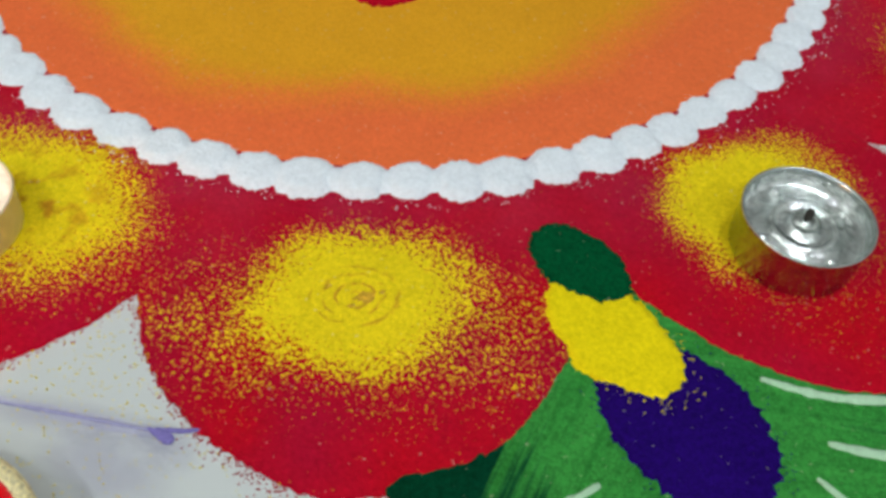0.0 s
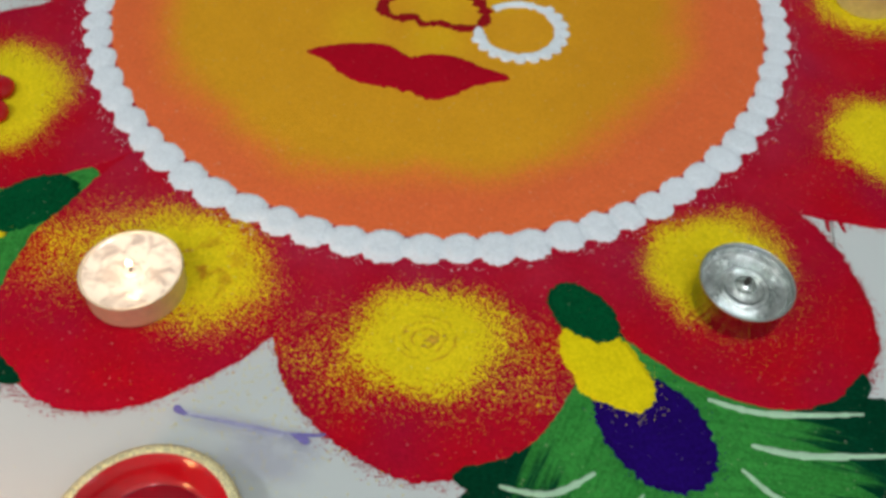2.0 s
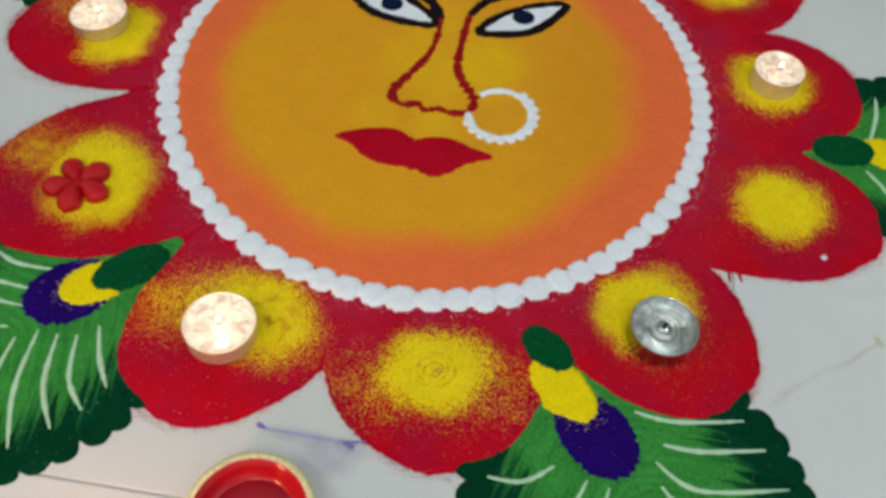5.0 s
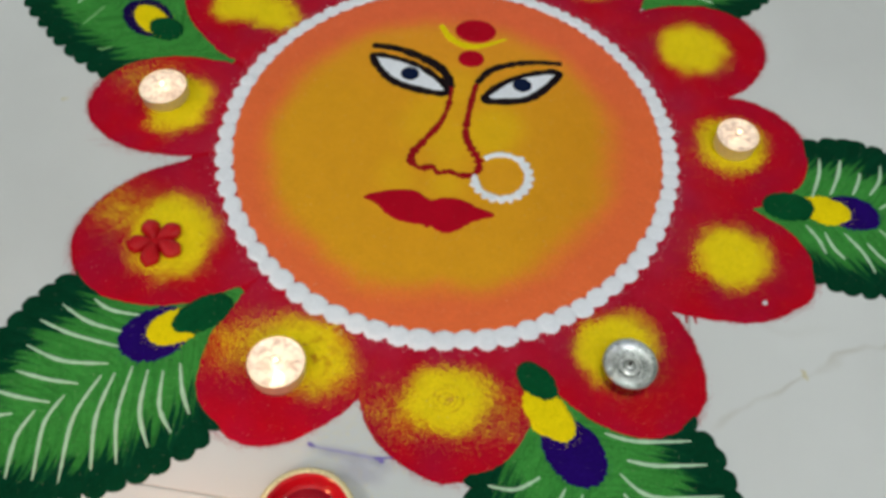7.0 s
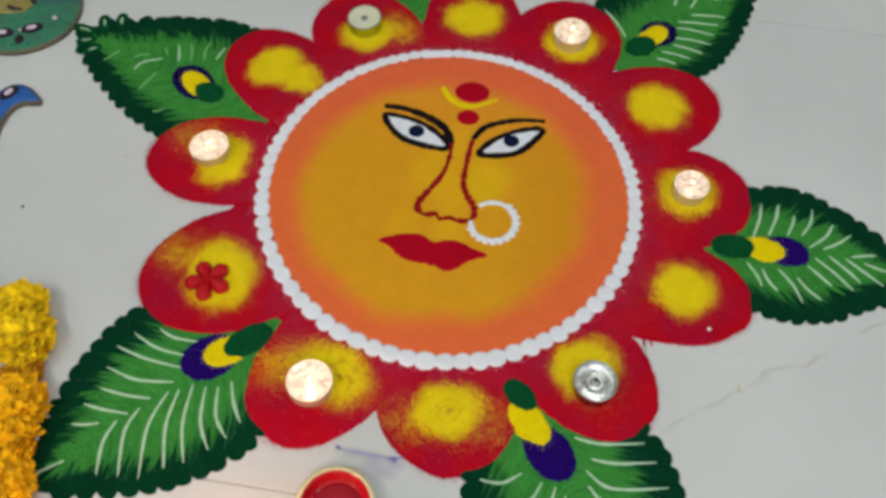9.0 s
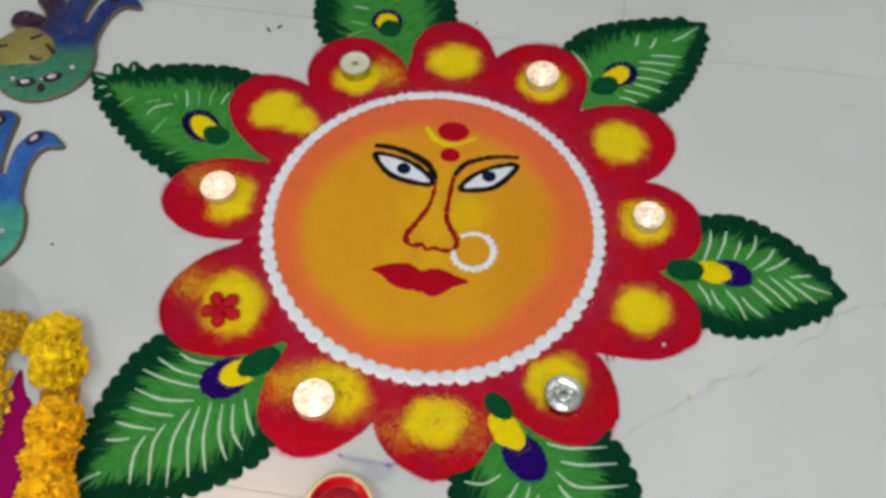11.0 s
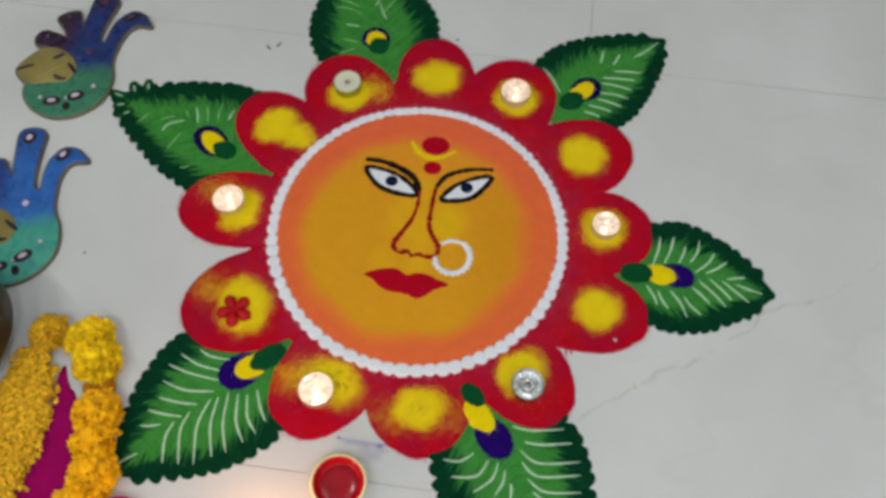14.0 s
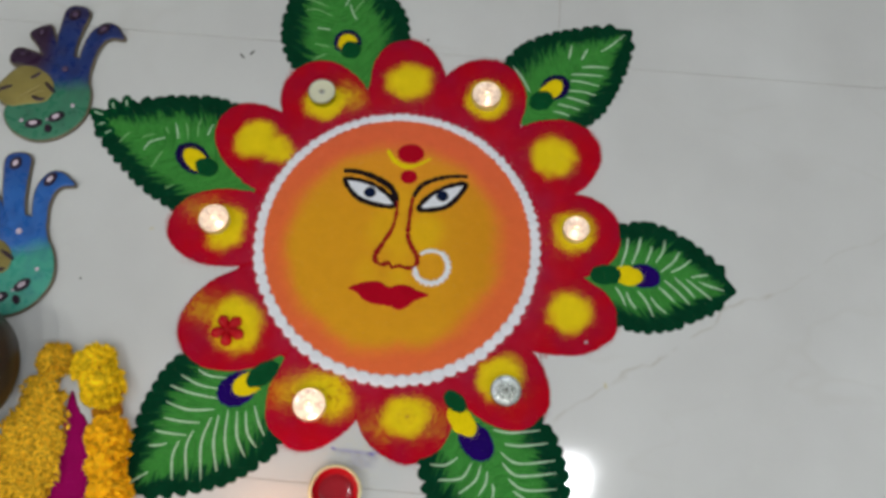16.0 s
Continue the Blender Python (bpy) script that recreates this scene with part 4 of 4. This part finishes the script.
def ornament(x, y, turn, coat, reach=0.0):
    t = thing("foot_ornament", "foot-shaped wooden board painted teal and blue with rhinestones", "ornament", "painted foot ornaments", (x, y, 0.0))
    t.rotation_euler = (0, 0, radians(turn))
    def smooth(*pts):
        return [(p.x, p.y) for p in spline([(*p, 0) for p in pts], 7, True)]

    sole = smooth((0.025, 0.006), (0.036, -0.018), (0.036, -0.051), (0.022, -0.075), (-0.001, -0.091), (-0.028, -0.095), (-0.058, -0.083), (-0.076, -0.060), (-0.072, -0.040), (-0.045, -0.020), (-0.015, 0.000), (0.008, 0.010))
    palm = smooth((0.027, -0.010), (0.027, 0.012), (0.022, 0.032), (-0.002, 0.041), (-0.030, 0.044), (-0.040, 0.034), (-0.030, 0.010), (-0.010, -0.010))
    fin = smooth((-0.098, -0.026), (-0.086, 0.002), (-0.070, 0.018), (-0.042, 0.016), (-0.018, -0.008), (-0.022, -0.034), (-0.050, -0.042), (-0.074, -0.046))
    head = smooth((0.010, 0.022), (0.008, 0.055), (0.014, 0.083), (0.030, 0.100), (0.046, 0.098), (0.056, 0.088), (0.063, 0.077), (0.046, 0.077), (0.035, 0.068), (0.028, 0.048), (0.025, 0.020))
    shapes = [("sole", sole, coat), ("palm", palm, coat), ("head", head, coat),
              ("toe", finger([(-0.011, 0.030), (-0.017, 0.062), (-0.015, 0.100 + reach), (-0.012, 0.126 + reach)], 0.0110, 0.0200), coat),
              ("toe", finger([(-0.030, 0.030), (-0.044, 0.058), (-0.055, 0.074), (-0.062, 0.085)], 0.0095, 0.0180), coat),
              ("fin", fin, M_OLIVE),
              ("toe", finger([(-0.014, 0.010), (-0.045, 0.026), (-0.070, 0.033), (-0.091, 0.035)], 0.0085, 0.0150), coat)]
    for k, (name, outline, mat) in enumerate(shapes):
        p = part(name, plate(outline, 0.0006, 0.0066 + 0.00025 * k), mat, t)
        part("edge", plate(grown(outline, 0.0022), 0.0003, 0.0052 + 0.0002 * k), M_EDGE, p, "dark gold edge")

    # dark oval is the stone's body; the pale inset paints its glint
    def stone(px, py, a, b, turn2, set_dark=True):
        if set_dark:
            part("setting", mound(oval(px, py, a * 2.0, b * 2.0, turn2, 20), 0.0064, 0.0022, 0, 0.001), M_DARKSET, t)
        clear = coat is M_FOOT or py < 0
        part("stone", mound(oval(px, py, a, b, turn2, 16), 0.0078, 0.0022, 0, 0.0015), M_GLINTSTONE if clear else M_SMOKY, t)

    stone(0.031, 0.089, 0.0058, 0.0036, 50)
    stone(-0.016, 0.110 + reach, 0.0050, 0.0042, 60)
    stone(-0.056, 0.076, 0.0045, 0.0032, 60)
    stone(-0.074, 0.038, 0.0045, 0.0030, 10)
    stone(-0.031, -0.071, 0.0062, 0.0036, 14)
    stone(-0.002, -0.058, 0.0060, 0.0036, 30)
    part("setting", mound(oval(-0.009, -0.077, 0.0052, 0.0070, 20, 20), 0.0064, 0.0018, 0, 0.001), M_DARKSET, t)
    for px, py, r in ((-0.048, -0.068, 0.0028), (0.017, -0.039, 0.0030), (-0.013, -0.064, 0.0020), (-0.008, 0.018, 0.0045)):
        stone(px, py, r, r, 0, False)
    for line in (((-0.097, -0.027), (-0.087, -0.020), (-0.076, -0.015)), ((-0.053, -0.001), (-0.046, 0.005), (-0.041, 0.010)), ((-0.043, -0.029), (-0.034, -0.033), (-0.025, -0.032)), ((-0.030, -0.006), (-0.022, -0.013), (-0.014, -0.021))):
        part("scroll", stroke(line, 0.0062, 0.0076, 0.0016, 6, 0.5), M_DARKSET, t, "raised dark line")
    for line in (((-0.062, -0.036), (-0.050, -0.020), (-0.034, -0.008)), ((-0.052, -0.038), (-0.042, -0.022), (-0.028, -0.018))):
        part("ridge", stroke(line, 0.0050, 0.0074, 0.0014, 6, 0.6), M_OLIVE, t)


ornament(-0.486, -0.047, 13, M_FOOT, 0.010)
ornament(-0.490, 0.200, 0, M_FOOTSHADED)

# ---- marigolds ----


def marigold(x, y, r, mat, seed, h=0.022):
    t = thing("marigold", "ruffled marigold flower head" + ({M_MARI: " in yellow", M_MARI2: " in orange-yellow"}.get(mat, " in brown, one of these filling a dark gap")), "flower", "marigold garland", (x, y, 0.0))
    rng = random.Random(seed)
    verts, faces = [], []
    for k in range(340):
        f = math.sqrt((k + 0.5) / 340)
        a = k * 2.39996 + rng.uniform(-0.3, 0.3)
        rad = r * f * rng.uniform(0.85, 1.05)
        z = h * math.sqrt(max(1.0 - 0.85 * f * f, 0.05)) * rng.uniform(0.75, 1.1)
        c = Vector((rad * math.cos(a), rad * math.sin(a), z))
        out = Vector((math.cos(a), math.sin(a), 0))
        side = Vector((-out.y, out.x, 0))
        up = (Vector((0, 0, 1)) * rng.uniform(-0.1, 0.6) + out * rng.uniform(0.4, 1.0)).normalized()
        s = rng.uniform(0.0042, 0.0080)
        tw = rng.uniform(-0.6, 0.6)
        side = (side + Vector((0, 0, tw))).normalized()
        i0 = len(verts)
        verts += [c - up * s * 0.6 - side * s * 0.25, c - up * s * 0.6 + side * s * 0.25, c + side * s * 0.62 + up * s * 0.15, c + side * s * 0.35 + up * s * rng.uniform(0.6, 0.9), c + up * s * 0.55,
                  c - side * s * 0.35 + up * s * rng.uniform(0.6, 0.9), c - side * s * 0.62 + up * s * 0.15]
        lift = up.cross(side) * s * 0.22
        verts[i0 + 4] = verts[i0 + 4] + lift
        faces += [(i0, i0 + 1, i0 + 4), (i0 + 1, i0 + 2, i0 + 4), (i0 + 2, i0 + 3, i0 + 4), (i0 + 4, i0 + 5, i0 + 6), (i0, i0 + 4, i0 + 6)]
    me = bpy.data.meshes.new("petals")
    me.from_pydata([v if v.z > 0.0005 else Vector((v.x, v.y, 0.0005)) for v in verts], [], faces)
    me.materials.append(mat)
    ob = new("petals", me)
    ob.parent = t
    part("core", lathe([(r * 0.78, 0.0), (r * 0.80, h * 0.5), (r * 0.5, h * 0.85), (0.0, h * 0.9)], 20), M_MARIC, t)


rngm = random.Random(5)
# the fourth head is an added brown filler for the dark gap there
GARLAND = [(-0.406, -0.199, 0.021), (-0.354, -0.201, 0.027), (-0.338, -0.227, 0.027), (-0.328, -0.254, 0.015), (-0.319, -0.284, 0.026), (-0.311, -0.318, 0.025), (-0.301, -0.352, 0.027), (-0.307, -0.392, 0.029), (-0.310, -0.430, 0.030), (-0.320, -0.470, 0.031)]
for k, (x, y, r) in enumerate(GARLAND):
    marigold(x, y, r, (M_LOOSE, M_MARI, M_MARI, M_MARIC)[k] if k < 4 else M_MARI2, 20 + k, 0.014 if k == 3 else 0.030 if k else 0.022)

# loose marigold petals in a drift beside the magenta powder
loose_v, loose_f = [], []
for k in range(7600):
    cy = -0.222 - 0.26 * rngm.random() ** 0.9
    east = np.interp(-cy, (0.222, 0.246, 0.269, 0.306, 0.371, 0.48), (-0.416, -0.398, -0.388, -0.382, -0.388, -0.400))
    west = np.interp(-cy, (0.222, 0.258, 0.276, 0.36, 0.48), (-0.420, -0.428, -0.437, -0.480, -0.535))
    cx = float(west + (east - west) * (1 - rngm.random() ** 1.25) + rngm.gauss(0, 0.0065))
    s = rngm.uniform(0.0030, 0.0072)
    a = rngm.uniform(0, 6.28)
    z = rngm.uniform(0.001, 0.014)
    d = Vector((math.cos(a), math.sin(a), rngm.uniform(-0.3, 0.6))).normalized()
    sd = Vector((-math.sin(a), math.cos(a), rngm.uniform(-0.4, 0.4))).normalized()
    c = Vector((cx, cy, z))
    i0 = len(loose_v)
    loose_v += [c - d * s, c + sd * s * 0.6, c + d * s + Vector((0, 0, s * 0.3)), c - sd * s * 0.6]
    loose_f += [(i0, i0 + 1, i0 + 2, i0 + 3)]
me = bpy.data.meshes.new("loose_marigold_petals")
me.from_pydata([v if v.z > 0.0006 else Vector((v.x, v.y, 0.0006)) for v in loose_v], [], loose_f)
me.materials.append(M_LOOSE)
tagged(new("loose_marigold_petals", me), "drift of loose yellow marigold petals on the floor", "petals", kind="stuff")

tagged(link("magenta_powder", mound(spline([(-0.380, -0.231, 0), (-0.369, -0.249, 0), (-0.344, -0.281, 0), (-0.338, -0.314, 0), (-0.331, -0.346, 0), (-0.322, -0.400, 0), (-0.314, -0.480, 0), (-0.410, -0.480, 0), (-0.395, -0.400, 0), (-0.386, -0.345, 0), (-0.378, -0.300, 0), (-0.382, -0.260, 0)], 8, True), 0.0, 0.002, 0.003), M_MAGENTA),
       "tapering stripe of magenta powder between marigolds", "powder stripe")

# ---- dark pot ----
pot = thing("bronze_pot", "round dark bronze pot standing on the floor", "pot", loc=(-0.512, -0.229, 0.0))
part("body", lathe([(0.0, 0.0003), (0.045, 0.0003), (0.050, 0.004), (0.072, 0.025), (0.086, 0.052), (0.082, 0.080), (0.064, 0.100), (0.058, 0.106)], 64), M_BRONZE, pot)
part("rim", lathe([(0.058, 0.105), (0.068, 0.110), (0.070, 0.114), (0.066, 0.116), (0.056, 0.112), (0.052, 0.100), (0.060, 0.060), (0.0, 0.020)], 64), M_BRONZE, pot)

# ---- small marks on the floor ----
ink = thing("ink_mark", "smudged violet pen line on the marble floor", "floor mark")


def wash(x, y, a, b, turn):
    """A flat film of ink that thins out towards its rim."""
    bm = bmesh.new()
    rows = [[bm.verts.new((px, py, 0.00035)) for px, py in oval(x, y, a * k, b * k, turn, 36)] for k in (1.0, 0.7, 0.4, 0.1)]
    for r0, r1 in zip(rows, rows[1:]):
        for i in range(36):
            bm.faces.new((r0[i], r0[(i + 1) % 36], r1[(i + 1) % 36], r1[i]))
    bm.faces.new(rows[-1])
    ob = part("smudge", bm, M_WASH, ink, "pale violet smudge")
    at = ob.data.attributes.new("rim", "FLOAT", "POINT")
    at.data.foreach_set("value", [(0.0, 0.4, 0.8, 1.0)[i // 36] for i in range(len(ob.data.vertices))])


wash(-0.022, -0.2755, 0.034, 0.0060, -3)
wash(0.000, -0.2785, 0.011, 0.0065, -30)
wash(-0.012, -0.2860, 0.020, 0.0090, -10)
part("smudge", stroke([(-0.0500, -0.2725), (-0.0260, -0.2742), (-0.0047, -0.2752), (0.0010, -0.2768)], 0.0034, 0.0001, 0.00012, 8, 0.6, False, 0.5), M_SMUDGE, ink, "pale violet smudge")
part("line", stroke([(-0.0505, -0.2712), (-0.0488, -0.2725), (-0.0454, -0.2738)], 0.0026, 0.0002, 0.0003, 6, 0.5, False, 0.5), M_INK, ink)
part("line", stroke([(-0.0454, -0.2738), (-0.0260, -0.2741), (-0.0047, -0.2747)], 0.0011, 0.0002, 0.0002, 8, 0.3, False, 0.6), M_FAINT, ink)
part("line", stroke([(-0.0060, -0.2742), (-0.0010, -0.2757), (0.0012, -0.2770)], 0.0028, 0.0002, 0.0003, 8, 0.6, False, 0.6), M_INK, ink)
part("line", stroke([(-0.0040, -0.2738), (0.0020, -0.2735), (0.0068, -0.2722)], 0.0013, 0.0002, 0.0003, 8, 0.6, False, 0.4), M_INK, ink)
for p in (((-0.257, 0.271), (-0.250, 0.264)), ((-0.243, 0.271), (-0.238, 0.278)), ((-0.406, -0.087), (-0.404, -0.085)), ((0.008, 0.319), (0.012, 0.319))):
    tagged(link("grit", stroke(p, 0.003, 0.0002, 0.001, 4, 0.5), M_DEBRIS), "small dark bit of grit on the floor", "grit")

for p in (((0.197, -0.128), (0.1965, -0.134), (0.197, -0.139)), ((0.201, -0.127), (0.2025, -0.133), (0.204, -0.138))):
    tagged(link("powder_drip", stroke(p, 0.0022, 0.0001, 0.0008, 6, 0.5, False, 0.6, 0.4), M_RED), "thin crimson powder streak running off a petal", "powder mark")
tagged(link("clear_bead", lathe([(0.0014, 0.0002), (0.0024, 0.0016), (0.0018, 0.0032), (0.0, 0.0038)], 14, -0.295, -0.306), M_GLINTSTONE), "tiny sparkling bead on the floor beside marigolds", "bead")
tagged(link("white_bead", lathe([(0.0012, 0.0016), (0.0019, 0.0024), (0.0015, 0.0034), (0.0, 0.0037)], 14, 0.253, -0.113), M_WHITE), "tiny white bead lying on crimson powder", "bead")
for x, y, a, b in ((0.279, -0.166, 0.0014, 0.0042), (-0.328, -0.009, 0.0035, 0.0014)):
    tagged(link("yellow_smudge", mound(oval(x, y, a, b, 30, 40), 0.0, 0.0002, 0.0016, 0.002), M_STAIN), "small smudge of dull yellow powder on the marble", "powder mark")

# ---- loose grains round the drawing ----


def grains(name, label, mat, count, seed, place, z=0.0001):
    rng = random.Random(seed)
    vs, fs = [], []
    while len(fs) < count * 4:
        x, y = place(rng)
        s = rng.uniform(0.00018, 0.00045)
        a = rng.uniform(0, 6.28)
        i0 = len(vs)
        vs += [(x + s * math.cos(a + q), y + s * math.sin(a + q), z) for q in (0, 2.1, 4.2)] + [(x, y, z + s * 1.1)]
        fs += [(i0, i0 + 1, i0 + 3), (i0 + 1, i0 + 2, i0 + 3), (i0 + 2, i0, i0 + 3), (i0, i0 + 2, i0 + 1)]
    me = bpy.data.meshes.new(name)
    me.from_pydata(vs, [], fs)
    me.materials.append(mat)
    return tagged(new(name, me), label, "powder grains", kind="stuff")


def by_petals(rng):
    cx, cy, a, b, turn = rng.choice(PETALS)[:5]
    t = rng.gauss(0, 1.0)
    k = 1 + abs(rng.gauss(0, 0.026)) + 0.001
    u, v = a * k * math.cos(t), b * k * math.sin(t)
    ca, sa = math.cos(radians(turn)), math.sin(radians(turn))
    return cx + u * ca - v * sa, cy + u * sa + v * ca


def by_notch(rng):
    return rng.gauss(-0.018, 0.028), rng.gauss(-0.262, 0.022)


grains("red_grains", "stray crimson powder grains on the floor", M_RED, 15000, 3, by_petals)
grains("red_grains", "smeared crimson powder grains beside a petal", M_RED, 1500, 9, lambda rng: (rng.gauss(-0.246, 0.016), rng.gauss(-0.047, 0.0045)))
grains("yellow_grains", "stray yellow powder grains on the floor", M_YELLOW, 900, 4, by_notch)


def by_spots(k):
    def place(rng):
        x, y, a, c, turn = rng.choice(LEAVES)[4][k]
        t, q = rng.uniform(0, 6.28), 1 + abs(rng.gauss(0, 0.09))
        u, v = a * q * math.cos(t), c * q * math.sin(t)
        ca, sa = math.cos(radians(turn)), math.sin(radians(turn))
        return x + u * ca - v * sa, y + u * sa + v * ca
    return place


def by_beads(rng):
    t = rng.uniform(0, 6.28)
    r = ring_radius(t) + rng.choice((-1, 1)) * (0.0085 + abs(rng.gauss(0, 0.0022)))
    return CX + r * math.cos(t), CY + r * math.sin(t)


grains("violet_grains", "stray violet powder grains on the leaves", M_PURPLE, 700, 6, by_spots(0), 0.0014)
grains("yellow_grains", "stray yellow powder grains round the eye spots", M_YELLOW, 500, 7, by_spots(1), 0.0021)
grains("white_grains", "stray white powder grains round the beads", M_WHITE, 1500, 8, by_beads, 0.0022)

# ---- floor tiles ----
tile_mesh = None
for i in range(-2, 2):
    for j in range(-4, 5):
        if tile_mesh is None:
            tl = part("tile", box(0.0006, 0.0006, -0.02, TX - 0.0006, TY - 0.0006, 0.0, 0.0006), M_FLOOR, floor, smooth=False)
            tile_mesh = tl.data
        else:
            tl = new("tile", tile_mesh)
            tl.parent = floor
        tl.location = (JX + i * TX, JY + j * TY, 0)
